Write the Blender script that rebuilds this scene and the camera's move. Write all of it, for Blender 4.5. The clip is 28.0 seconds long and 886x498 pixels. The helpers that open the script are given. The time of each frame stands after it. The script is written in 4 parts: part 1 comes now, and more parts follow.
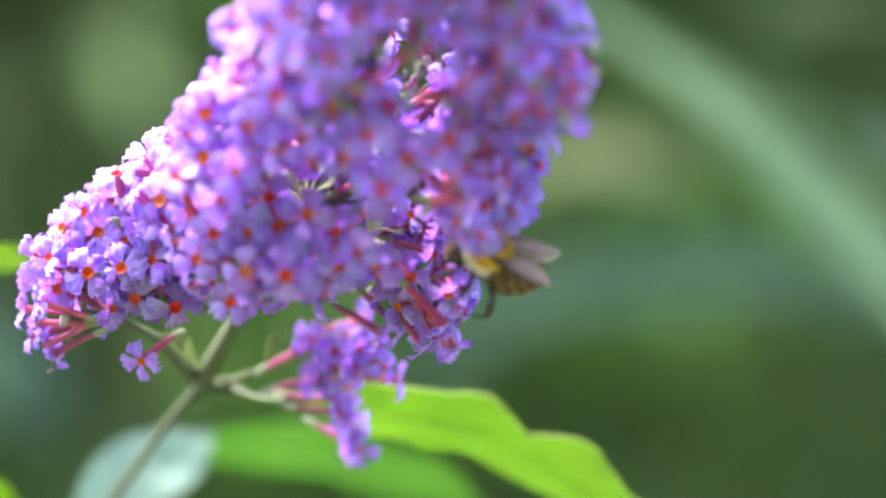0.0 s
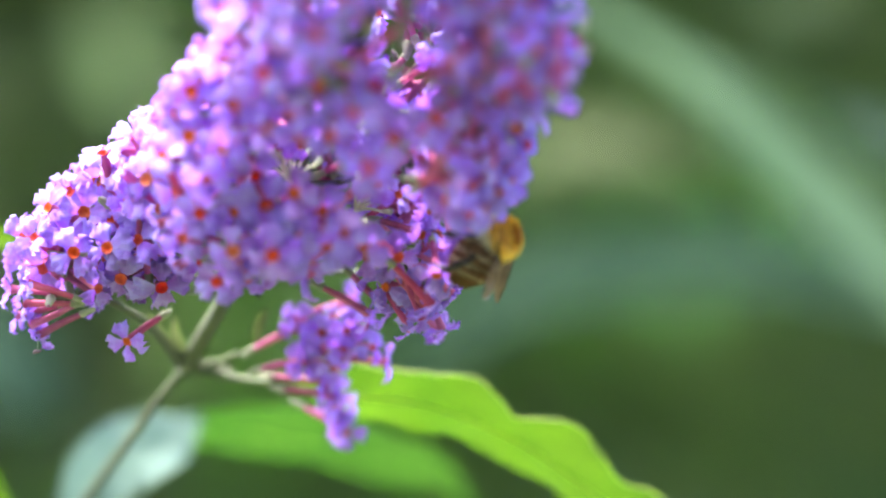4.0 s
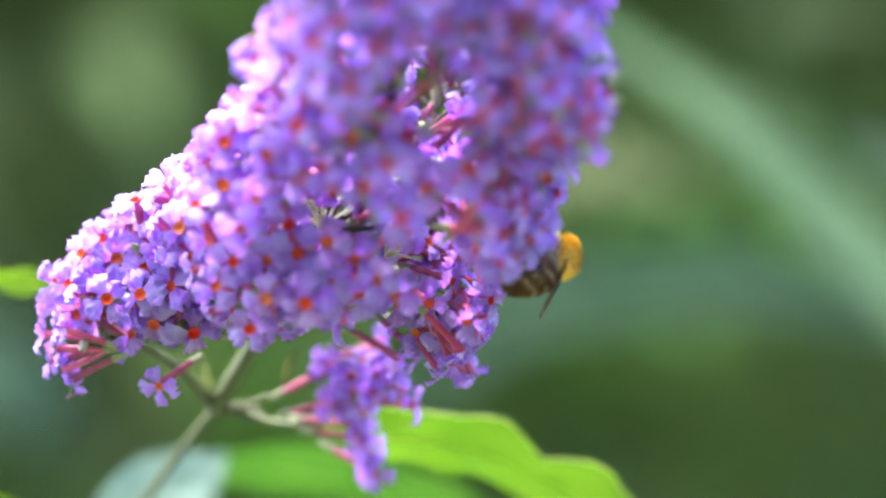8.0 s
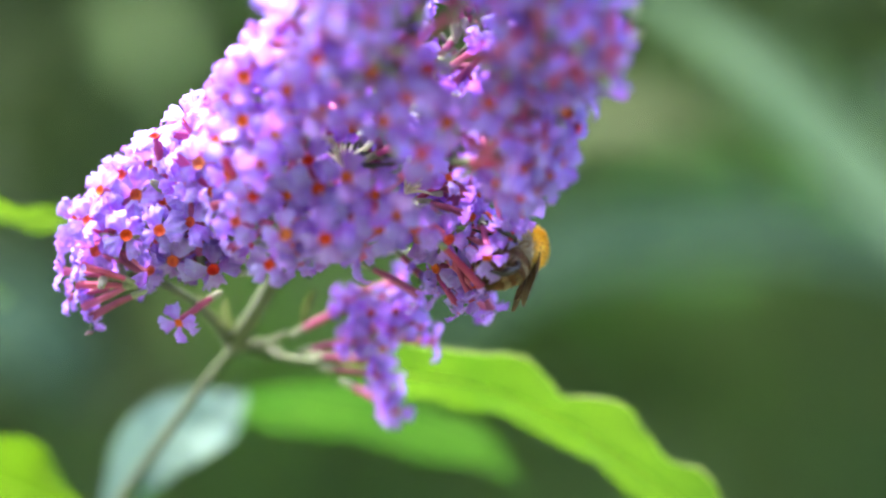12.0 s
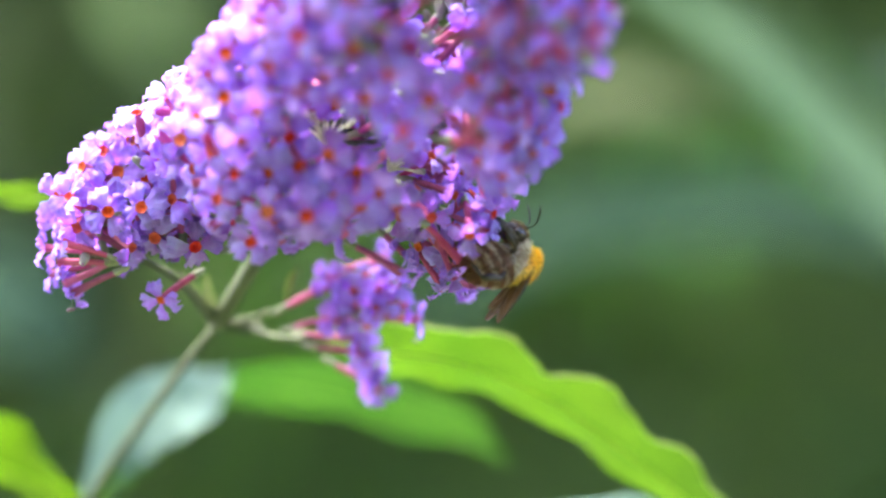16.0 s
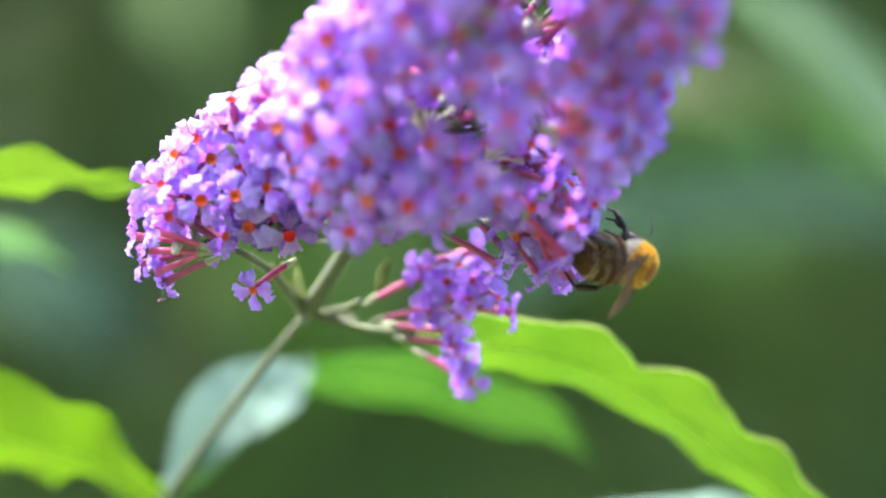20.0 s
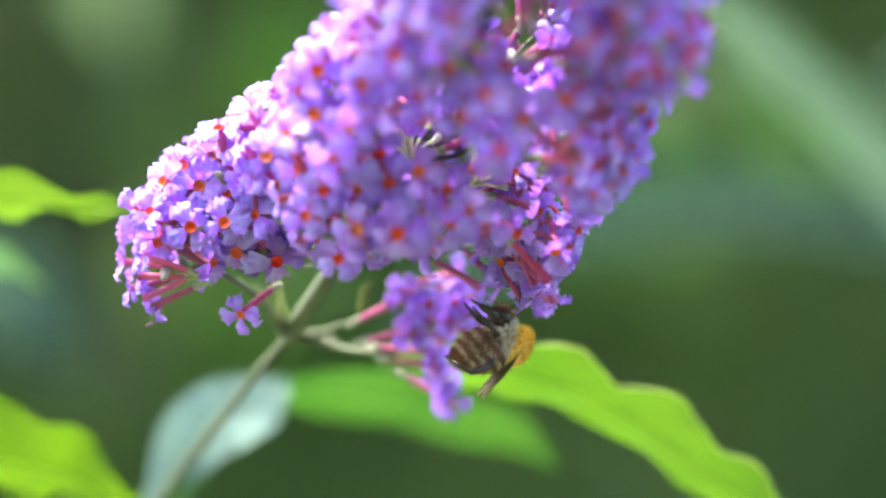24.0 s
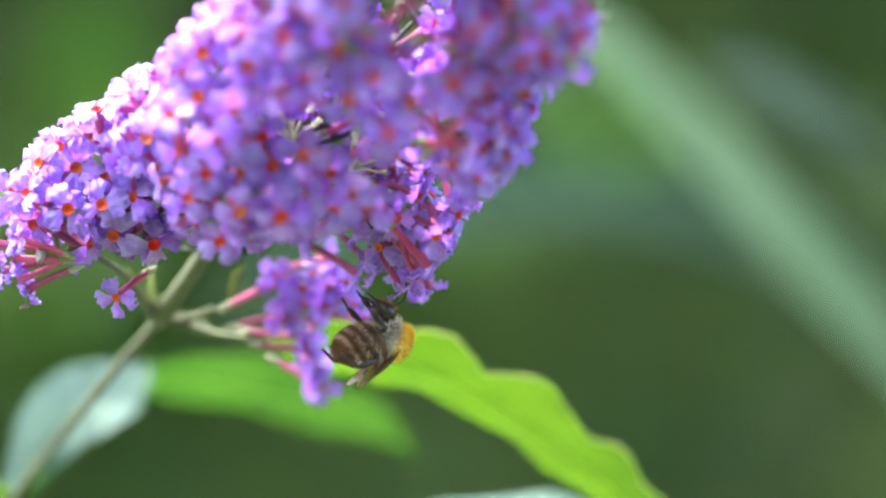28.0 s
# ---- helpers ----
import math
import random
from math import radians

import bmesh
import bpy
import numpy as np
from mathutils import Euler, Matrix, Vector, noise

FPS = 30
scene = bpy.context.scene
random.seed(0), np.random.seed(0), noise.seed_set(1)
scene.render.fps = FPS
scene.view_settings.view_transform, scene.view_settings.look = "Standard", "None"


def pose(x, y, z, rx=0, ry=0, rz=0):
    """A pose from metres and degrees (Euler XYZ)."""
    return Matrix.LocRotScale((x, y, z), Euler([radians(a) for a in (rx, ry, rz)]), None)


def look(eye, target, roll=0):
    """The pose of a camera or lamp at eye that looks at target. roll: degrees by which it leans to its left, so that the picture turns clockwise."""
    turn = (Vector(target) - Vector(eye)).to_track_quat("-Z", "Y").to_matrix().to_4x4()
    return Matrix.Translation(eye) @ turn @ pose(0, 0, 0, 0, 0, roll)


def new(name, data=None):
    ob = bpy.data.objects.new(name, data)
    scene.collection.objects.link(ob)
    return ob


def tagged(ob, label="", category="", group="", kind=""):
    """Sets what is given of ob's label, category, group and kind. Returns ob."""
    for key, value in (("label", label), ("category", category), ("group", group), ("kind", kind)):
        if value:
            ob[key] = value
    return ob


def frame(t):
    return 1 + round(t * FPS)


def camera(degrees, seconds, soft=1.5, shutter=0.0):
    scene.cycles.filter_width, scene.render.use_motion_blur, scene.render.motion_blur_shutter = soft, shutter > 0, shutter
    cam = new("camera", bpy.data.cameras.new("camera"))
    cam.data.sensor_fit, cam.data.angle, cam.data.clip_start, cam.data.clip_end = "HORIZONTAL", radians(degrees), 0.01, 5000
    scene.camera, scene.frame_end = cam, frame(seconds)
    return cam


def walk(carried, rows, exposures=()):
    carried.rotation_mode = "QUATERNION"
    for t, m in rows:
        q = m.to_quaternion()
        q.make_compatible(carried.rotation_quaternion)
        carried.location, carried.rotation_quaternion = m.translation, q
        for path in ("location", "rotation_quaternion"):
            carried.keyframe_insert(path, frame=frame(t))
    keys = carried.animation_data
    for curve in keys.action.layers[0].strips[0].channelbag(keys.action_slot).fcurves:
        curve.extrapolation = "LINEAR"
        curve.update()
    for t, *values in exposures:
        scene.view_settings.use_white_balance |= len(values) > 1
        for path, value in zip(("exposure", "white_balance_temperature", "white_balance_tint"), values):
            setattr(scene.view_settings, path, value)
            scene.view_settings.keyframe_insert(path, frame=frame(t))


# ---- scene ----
cam = camera(16, 28.0, soft=2.1, shutter=0.5)
cam.data.dof.use_dof = True
cam.data.dof.focus_distance = 0.3955
cam.data.dof.aperture_fstop = 6.2

# seconds, eye, heading, tilt and lean in degrees: a hand-held close-up drifting round the flower head
PATH = [
    (0, (0.03588, -0.39288, 1.21552), -4.519, -1.927, -0.209),
    (0.5, (0.03554, -0.39327, 1.21522), -4.475, -1.986, -0.194),
    (1, (0.03619, -0.39273, 1.21490), -4.503, -1.997, -0.076),
    (1.5, (0.03515, -0.39305, 1.21538), -4.309, -2.052, -0.154),
    (2, (0.03448, -0.39335, 1.21540), -4.228, -2.024, -0.237),
    (2.5, (0.03523, -0.39243, 1.21488), -4.253, -2.007, -0.173),
    (3, (0.03548, -0.39152, 1.21499), -4.137, -2.083, -0.339),
    (3.5, (0.03722, -0.39082, 1.21358), -4.410, -2.029, -0.119),
    (5.5, (0.03320, -0.39108, 1.21546), -4.438, -2.000, -0.071),
    (6, (0.03320, -0.39241, 1.21662), -4.588, -1.930, -0.060),
    (6.5, (0.03216, -0.39294, 1.21656), -4.455, -1.917, -0.176),
    (7, (0.03320, -0.39373, 1.21579), -4.425, -1.772, -0.212),
    (7.5, (0.03391, -0.39424, 1.21765), -4.411, -1.880, -0.055),
    (8, (0.03273, -0.39474, 1.21906), -4.364, -1.947, -0.156),
    (8.5, (0.03344, -0.39519, 1.21969), -4.552, -2.092, -0.092),
    (9, (0.03357, -0.39593, 1.21806), -4.552, -2.013, -0.192),
    (9.5, (0.03313, -0.39579, 1.21855), -4.486, -2.192, -0.176),
    (10, (0.03435, -0.39529, 1.21850), -4.711, -2.271, 0.054),
    (10.5, (0.03354, -0.39532, 1.21891), -4.686, -2.478, -0.096),
    (11, (0.03216, -0.39506, 1.21833), -4.642, -2.646, -0.246),
    (11.5, (0.03172, -0.39491, 1.21822), -4.599, -2.818, -0.151),
    (12, (0.03215, -0.39402, 1.21682), -4.652, -2.792, -0.220),
    (12.5, (0.03197, -0.39384, 1.21673), -4.625, -2.877, -0.260),
    (14.5, (0.03443, -0.39370, 1.21565), -4.490, -3.026, -0.357),
    (15, (0.03488, -0.39299, 1.21494), -4.447, -3.054, -0.248),
    (15.5, (0.03616, -0.39276, 1.21498), -4.645, -3.087, -0.231),
    (16, (0.03426, -0.39258, 1.21680), -4.660, -3.198, -0.005),
    (16.5, (0.03088, -0.39337, 1.21622), -4.523, -3.069, -0.323),
    (17, (0.02946, -0.39276, 1.21554), -4.605, -3.101, -0.351),
    (17.5, (0.02806, -0.39136, 1.21625), -4.585, -3.261, -0.350),
    (18, (0.02790, -0.38985, 1.21581), -4.757, -3.377, -0.259),
    (18.5, (0.02586, -0.38861, 1.21427), -4.781, -3.316, -0.366),
    (19, (0.02460, -0.38742, 1.21443), -4.733, -3.391, -0.547),
    (19.5, (0.02400, -0.38711, 1.21481), -4.684, -3.365, -0.266),
    (20, (0.02349, -0.38710, 1.21656), -4.935, -3.392, 0.249),
    (20.5, (0.01997, -0.38782, 1.21748), -4.816, -3.474, -0.123),
    (21, (0.01953, -0.38810, 1.21762), -4.608, -3.424, -0.651),
    (21.5, (0.02159, -0.38829, 1.21919), -4.689, -3.441, -0.256),
    (23.5, (0.01733, -0.39280, 1.22094), -3.842, -3.436, 0.244),
    (24, (0.01503, -0.39395, 1.22160), -3.362, -3.613, 0.165),
    (24.5, (0.01429, -0.39462, 1.22213), -2.774, -3.711, -0.208),
    (25, (0.01476, -0.39552, 1.22029), -2.475, -3.465, 0.119),
    (25.5, (0.01160, -0.39554, 1.22278), -1.877, -3.756, 0.261),
    (26, (0.01106, -0.39567, 1.22393), -1.570, -3.881, 0.658),
    (26.5, (0.00866, -0.39638, 1.22209), -0.855, -3.757, 0.535),
    (27, (0.00748, -0.39666, 1.22092), -0.358, -3.662, 0.717),
    (27.5, (0.00445, -0.39581, 1.21786), 0.273, -3.386, 0.802),
    (28, (0.00271, -0.39459, 1.22008), 0.646, -3.650, 0.847),
]
walk(cam, [(t, pose(*eye, 90 + tilt, 0, -turn) @ pose(0, 0, 0, 0, 0, lean)) for t, eye, turn, tilt, lean in PATH])

# ---- light: high sun behind the flower and a little to one side, blue sky ----
SUN_WAY = Vector((-0.36, 0.24, 0.90)).normalized()
world = bpy.data.worlds.new("sky")
scene.world = world
world.use_nodes = True
wn = world.node_tree.nodes
sky = wn.new("ShaderNodeTexSky")
sky.sky_type = "NISHITA"
sky.sun_disc = False
sky.air_density, sky.dust_density, sky.ozone_density = 0.45, 3.6, 0.6
sky.sun_elevation = math.asin(SUN_WAY.z)
sky.sun_rotation = math.atan2(SUN_WAY.x, SUN_WAY.y)
wn["Background"].inputs["Strength"].default_value = 0.20
world.node_tree.links.new(sky.outputs[0], wn["Background"].inputs["Color"])
sun = new("sun", bpy.data.lights.new("sun", "SUN"))
sun.data.energy = 1.3
sun.data.angle = radians(0.6)
sun.data.color = (1.0, 0.99, 0.98)
sun.matrix_world = look(SUN_WAY * 20, (0, 0, 0))
scene.view_settings.exposure = 3.65

BASE = Vector((0, 0, 1.2))


def mm(x, y, z):
    """A place near the flower, in millimetres from the middle of the scene at 1.2 m above the ground."""
    return BASE + Vector((x, y, z)) / 1000


# ---- materials ----
def material(name):
    m = bpy.data.materials.new(name)
    m.use_nodes = True
    n = m.node_tree.nodes
    n.clear()
    out = n.new("ShaderNodeOutputMaterial")
    return m, n, m.node_tree.links, out


def noise_mix(n, l, dark, light, scale, detail=4.0, coords="Object", low=0.3, high=0.7):
    """A colour that wanders between two tones; scale is per metre of the object."""
    tc = n.new("ShaderNodeTexCoord")
    tex = n.new("ShaderNodeTexNoise")
    tex.inputs["Scale"].default_value = scale
    tex.inputs["Detail"].default_value = detail
    l.new(tc.outputs[coords], tex.inputs["Vector"])
    ramp = n.new("ShaderNodeValToRGB")
    ramp.color_ramp.elements[0].position, ramp.color_ramp.elements[1].position = low, high
    ramp.color_ramp.elements[0].color, ramp.color_ramp.elements[1].color = (*dark, 1), (*light, 1)
    l.new(tex.outputs["Fac"], ramp.inputs["Fac"])
    return ramp.outputs["Color"], tex.outputs["Fac"]


def vary(n, l, color, source="object", value=0.25, hue=0.03, sat=0.15):
    """Shifts a colour a little from piece to piece."""
    if source == "object":
        rnd = n.new("ShaderNodeObjectInfo").outputs["Random"]
    else:
        rnd = n.new("ShaderNodeNewGeometry").outputs["Random Per Island"]
    hsv = n.new("ShaderNodeHueSaturation")
    for slot, centre, span, turn in (("Value", 1.0, value, 1.0), ("Hue", 0.5, hue, 7.31), ("Saturation", 1.0, sat, 3.77)):
        mul = n.new("ShaderNodeMath")
        mul.operation = "MULTIPLY"
        mul.inputs[1].default_value = turn
        l.new(rnd, mul.inputs[0])
        fr = n.new("ShaderNodeMath")
        fr.operation = "FRACT"
        l.new(mul.outputs[0], fr.inputs[0])
        mp = n.new("ShaderNodeMapRange")
        mp.inputs["To Min"].default_value, mp.inputs["To Max"].default_value = centre - span, centre + span
        l.new(fr.outputs[0], mp.inputs["Value"])
        l.new(mp.outputs[0], hsv.inputs[slot])
    l.new(color, hsv.inputs["Color"])
    return hsv.outputs["Color"]


def surface(n, l, out, color, rough=0.5, thin=0.0, thin_tint=None, sheen=0.0, bump=None, bump_size=0.0002, spec=0.5, metal=0.0):
    """Principled surface; thin: the share of light that comes through a leaf or petal."""
    bsdf = n.new("ShaderNodeBsdfPrincipled")
    bsdf.inputs["Roughness"].default_value = rough
    bsdf.inputs["Specular IOR Level"].default_value = spec
    bsdf.inputs["Metallic"].default_value = metal
    bsdf.inputs["Sheen Weight"].default_value = sheen
    l.new(color, bsdf.inputs["Base Color"])
    if bump is not None:
        bp = n.new("ShaderNodeBump")
        bp.inputs["Distance"].default_value = bump_size
        bp.inputs["Strength"].default_value = 0.6
        l.new(bump, bp.inputs["Height"])
        l.new(bp.outputs[0], bsdf.inputs["Normal"])
    last = bsdf.outputs[0]
    if thin:
        tr = n.new("ShaderNodeBsdfTranslucent")
        if thin_tint:
            mx = n.new("ShaderNodeMix")
            mx.data_type, mx.blend_type = "RGBA", "MULTIPLY"
            mx.inputs[0].default_value = 1.0
            l.new(color, mx.inputs[6])
            mx.inputs[7].default_value = (*thin_tint, 1)
            l.new(mx.outputs[2], tr.inputs["Color"])
        else:
            l.new(color, tr.inputs["Color"])
        mix = n.new("ShaderNodeMixShader")
        mix.inputs[0].default_value = thin
        l.new(last, mix.inputs[1])
        l.new(tr.outputs[0], mix.inputs[2])
        last = mix.outputs[0]
    l.new(last, out.inputs["Surface"])


def simple(name, dark, light, scale, source="object", value=0.15, hue=0.015, sat=0.1, low=0.3, high=0.7, **kw):
    m, n, l, out = material(name)
    c, f = noise_mix(n, l, dark, light, scale, low=low, high=high)
    if source:
        c = vary(n, l, c, source, value, hue, sat)
    if "bump_size" in kw:
        kw["bump"] = f
    surface(n, l, out, c, **kw)
    return m


PETAL = dict(dark=(0.288, 0.096, 0.575), light=(0.445, 0.385, 0.87), scale=420, value=0.14, hue=0.012, sat=0.12, rough=0.55, thin=0.46, thin_tint=(1.0, 0.55, 0.99), spec=0.15, sheen=0.1, bump_size=0.00035)
petal_mat = simple("petal_lilac", source="object", **PETAL)
petal_far_mat = simple("petal_lilac_far", source="island", **PETAL)
tube_mat = simple("tube_magenta", (0.38, 0.070, 0.17), (0.60, 0.16, 0.30), 300, value=0.3, hue=0.02, rough=0.6, thin=0.3, spec=0.12, bump_size=0.0001)
throat_mat = simple("throat_orange", (0.44, 0.035, 0.008), (0.66, 0.085, 0.012), 900, value=0.1, rough=0.6, bump_size=0.0001)
calyx_mat = simple("calyx_green", (0.16, 0.20, 0.10), (0.42, 0.44, 0.30), 500, value=0.2, rough=0.8, thin=0.2, sheen=0.2, bump_size=0.0001)
bud_mat = simple("bud_pale_green", (0.48, 0.53, 0.34), (0.74, 0.77, 0.60), 500, value=0.2, rough=0.7, thin=0.35, sheen=0.2)
bract_mat = simple("bract_green", (0.045, 0.066, 0.018), (0.10, 0.13, 0.05), 500, value=0.2, rough=0.7, thin=0.3, sheen=0.2)
wither_mat = simple("petal_withered", (0.05, 0.03, 0.05), (0.22, 0.12, 0.16), 500, value=0.3, rough=0.8)
stem_mat = simple("stem_green", (0.033, 0.047, 0.015), (0.072, 0.092, 0.034), 260, source=None, rough=0.75, sheen=0.08, bump_size=0.0003)
leaf_mat = simple("leaf_green", (0.035, 0.076, 0.007), (0.059, 0.109, 0.012), 110, value=0.1, rough=0.45, thin=0.46, thin_tint=(1.10, 1.18, 0.36), bump_size=0.0006)
leaf_pale_mat = simple("leaf_pale_underside", (0.10, 0.20, 0.16), (0.17, 0.28, 0.23), 90, value=0.1, rough=0.7, spec=0.2, thin=0.45, sheen=0.2, bump_size=0.0005)
leaf_grey_mat = simple("leaf_grey_green", (0.046, 0.081, 0.042), (0.068, 0.107, 0.061), 60, value=0.1, rough=1.0, spec=0.0)
leaf_mid_mat = simple("leaf_mid_green", (0.018, 0.052, 0.009), (0.032, 0.074, 0.013), 100, value=0.1, rough=0.45, thin=0.42, thin_tint=(0.90, 1.10, 0.42), bump_size=0.0006)
# shaded copy of the leaf green: the shade is in the dark colour
leaf_shade_mat = simple("leaf_shaded_blue_green", (0.008, 0.018, 0.012), (0.014, 0.026, 0.018), 40, value=0.1, spec=0.0, rough=1.0)
leaf_teal_mat = simple("leaf_teal", (0.010, 0.024, 0.015), (0.017, 0.036, 0.023), 40, value=0.1, rough=0.9, spec=0.05)
leaf_olive_mat = simple("leaf_olive", (0.024, 0.036, 0.012), (0.042, 0.054, 0.018), 40, value=0.1, rough=0.9, spec=0.1)
leaf_dull_mat = simple("leaf_dull_green", (0.05, 0.12, 0.035), (0.10, 0.19, 0.07), 60, value=0.1, rough=0.5, thin=0.35, bump_size=0.0005)
rib_mat = simple("leaf_rib", (0.30, 0.42, 0.10), (0.50, 0.60, 0.22), 200, source=None, rough=0.6, thin=0.6)
def hedge_material():
    m, n, l, out = material("hedge_leaf")
    c1, f1 = noise_mix(n, l, (0.10, 0.20, 0.055), (0.19, 0.33, 0.075), 3.1, 2.0, low=0.38, high=0.62)
    c2, f2 = noise_mix(n, l, (0.10, 0.14, 0.065), (0.20, 0.245, 0.105), 4.3, 2.0, low=0.36, high=0.64)
    t1, f3 = noise_mix(n, l, (0, 0, 0), (1, 1, 1), 2.6, 1.0, low=0.44, high=0.60)
    mx = n.new("ShaderNodeMix")
    mx.data_type = "RGBA"
    l.new(t1, mx.inputs[0])
    l.new(c1, mx.inputs[6])
    l.new(c2, mx.inputs[7])
    c = vary(n, l, mx.outputs[2], "island", 0.45, 0.03, 0.2)
    surface(n, l, out, c, rough=0.7, thin=0.4, spec=0.2)
    return m


hedge_mat = hedge_material()
# for the added hedge out of view: dark, so it bounces little green light
hedge_unseen_mat = simple("hedge_leaf_unseen", (0.030, 0.050, 0.018), (0.06, 0.085, 0.03), 4, source="island", value=0.3, rough=0.6, thin=0.2, spec=0.3)
hedge_core_mat = simple("hedge_inner", (0.06, 0.10, 0.03), (0.12, 0.18, 0.05), 14, source=None, rough=0.8, bump_size=0.02)
twig_mat = simple("twig_brown", (0.09, 0.065, 0.04), (0.2, 0.16, 0.1), 60, source=None, rough=0.85, bump_size=0.001)
ground_mat = simple("ground_soil_grass", (0.035, 0.05, 0.018), (0.09, 0.11, 0.045), 3.0, source=None, rough=0.9, bump_size=0.02)


# ---- mesh helpers ----
def from_lists(name, verts, faces, mats, smooth=True, index=None):
    me = bpy.data.meshes.new(name)
    me.from_pydata([tuple(v) for v in verts], [], faces)
    for m in mats if isinstance(mats, (list, tuple)) else [mats]:
        me.materials.append(m)
    if smooth:
        me.polygons.foreach_set("use_smooth", [True] * len(me.polygons))
    if index is not None:
        me.polygons.foreach_set("material_index", index)
    me.update()
    return me


def put(name, mesh, parent=None, m=None, label=""):
    """Links a mesh as one object under a thing or a part."""
    ob = new(name, mesh)
    if parent is not None:
        ob.parent = parent
    if m is not None:
        ob.matrix_basis = m
    if label:
        tagged(ob, label)
    return ob


def part(name, bm, mat, parent, label=""):
    me = bpy.data.meshes.new(name)
    bm.to_mesh(me)
    bm.free()
    me.materials.append(mat)
    me.polygons.foreach_set("use_smooth", [True] * len(me.polygons))
    return put(name, me, parent, None, label)


def sweep(points, radii, sides=8, cap=True):
    """A round rod along points: vertices and faces."""
    pts = [Vector(p) for p in points]
    verts, faces = [], []
    side = None
    for i, p in enumerate(pts):
        t = (pts[min(i + 1, len(pts) - 1)] - pts[max(i - 1, 0)]).normalized()
        if side is None:
            side = t.orthogonal().normalized()
        side = (side - t * side.dot(t)).normalized()
        other = t.cross(side)
        for k in range(sides):
            a = 2 * math.pi * k / sides
            verts.append(p + (side * math.cos(a) + other * math.sin(a)) * radii[i])
    for i in range(len(pts) - 1):
        for k in range(sides):
            a, b = i * sides + k, i * sides + (k + 1) % sides
            faces.append((a, b, b + sides, a + sides))
    if cap:
        faces.append(tuple(reversed(range(sides))))
        faces.append(tuple(range((len(pts) - 1) * sides, len(pts) * sides)))
    return verts, faces


def spline(points, steps=6):
    """A smooth line through the points (Catmull-Rom)."""
    p = [Vector(q) for q in points]
    p = [p[0] * 2 - p[1]] + p + [p[-1] * 2 - p[-2]]
    out = []
    for i in range(1, len(p) - 2):
        for k in range(steps):
            t = k / steps
            a, b, c, d = p[i - 1], p[i], p[i + 1], p[i + 2]
            out.append(0.5 * ((2 * b) + (c - a) * t + (2 * a - 5 * b + 4 * c - d) * t * t + (3 * b - a - 3 * c + d) * t ** 3))
    out.append(p[-2])
    return out


def rod(name, points, r0, r1, mat, parent, sides=8, steps=5, label=""):
    line = spline(points, steps)
    radii = [r0 + (r1 - r0) * i / (len(line) - 1) for i in range(len(line))]
    v, f = sweep(line, radii, sides)
    return put(name, from_lists(name, v, f, mat), parent, None, label)


# ---- ground and hedge ----
def ground_sheet():
    bm = bmesh.new()
    bmesh.ops.create_grid(bm, x_segments=60, y_segments=60, size=1.0)
    for v in bm.verts:
        r = max(abs(v.co.x), abs(v.co.y))
        k = 300 * r ** 3 + 6 * r
        v.co.x, v.co.y = v.co.x * k, v.co.y * k
        v.co.z = 0.04 * noise.noise(v.co * 0.7) if r < 0.6 else 0.0
    ob = part("ground", bm, ground_mat, None)
    tagged(ob, "dark soil with low green growth under the shrubs", "ground", kind="structure")


ground_sheet()


def leaf_cloud(rng, centres, count, size):
    """Many small folded leaves scattered in clumps."""
    verts, faces = [], []
    tpl = [(0, 0, 0), (0.28, 0.16, 0.05), (0.62, 0.15, 0.05), (1, 0, -0.03), (0.62, -0.15, 0.05), (0.28, -0.16, 0.05), (0.3, 0, 0), (0.64, 0, 0.0)]
    fc = [(0, 6, 1), (1, 6, 7, 2), (2, 7, 3), (0, 5, 6), (5, 4, 7, 6), (4, 3, 7)]
    for _ in range(count):
        c, r = centres[rng.randrange(len(centres))]
        d = Vector((rng.gauss(0, 1), rng.gauss(0, 1), rng.gauss(0, 1))).normalized()
        p = Vector(c) + Vector((d.x * r[0], d.y * r[1], d.z * r[2])) * rng.random() ** 0.35
        way = (d + Vector((rng.uniform(-1, 1), rng.uniform(-1, 1), rng.uniform(-0.9, 0.4)))).normalized()
        q = way.to_track_quat("X", "Z").to_matrix() @ Matrix.Rotation(rng.uniform(-0.8, 0.8), 3, "X")
        s = size * rng.uniform(0.55, 1.25)
        o = len(verts)
        verts += [p + q @ (Vector(v) * s) for v in tpl]
        faces += [tuple(o + i for i in f) for f in fc]
    return verts, faces


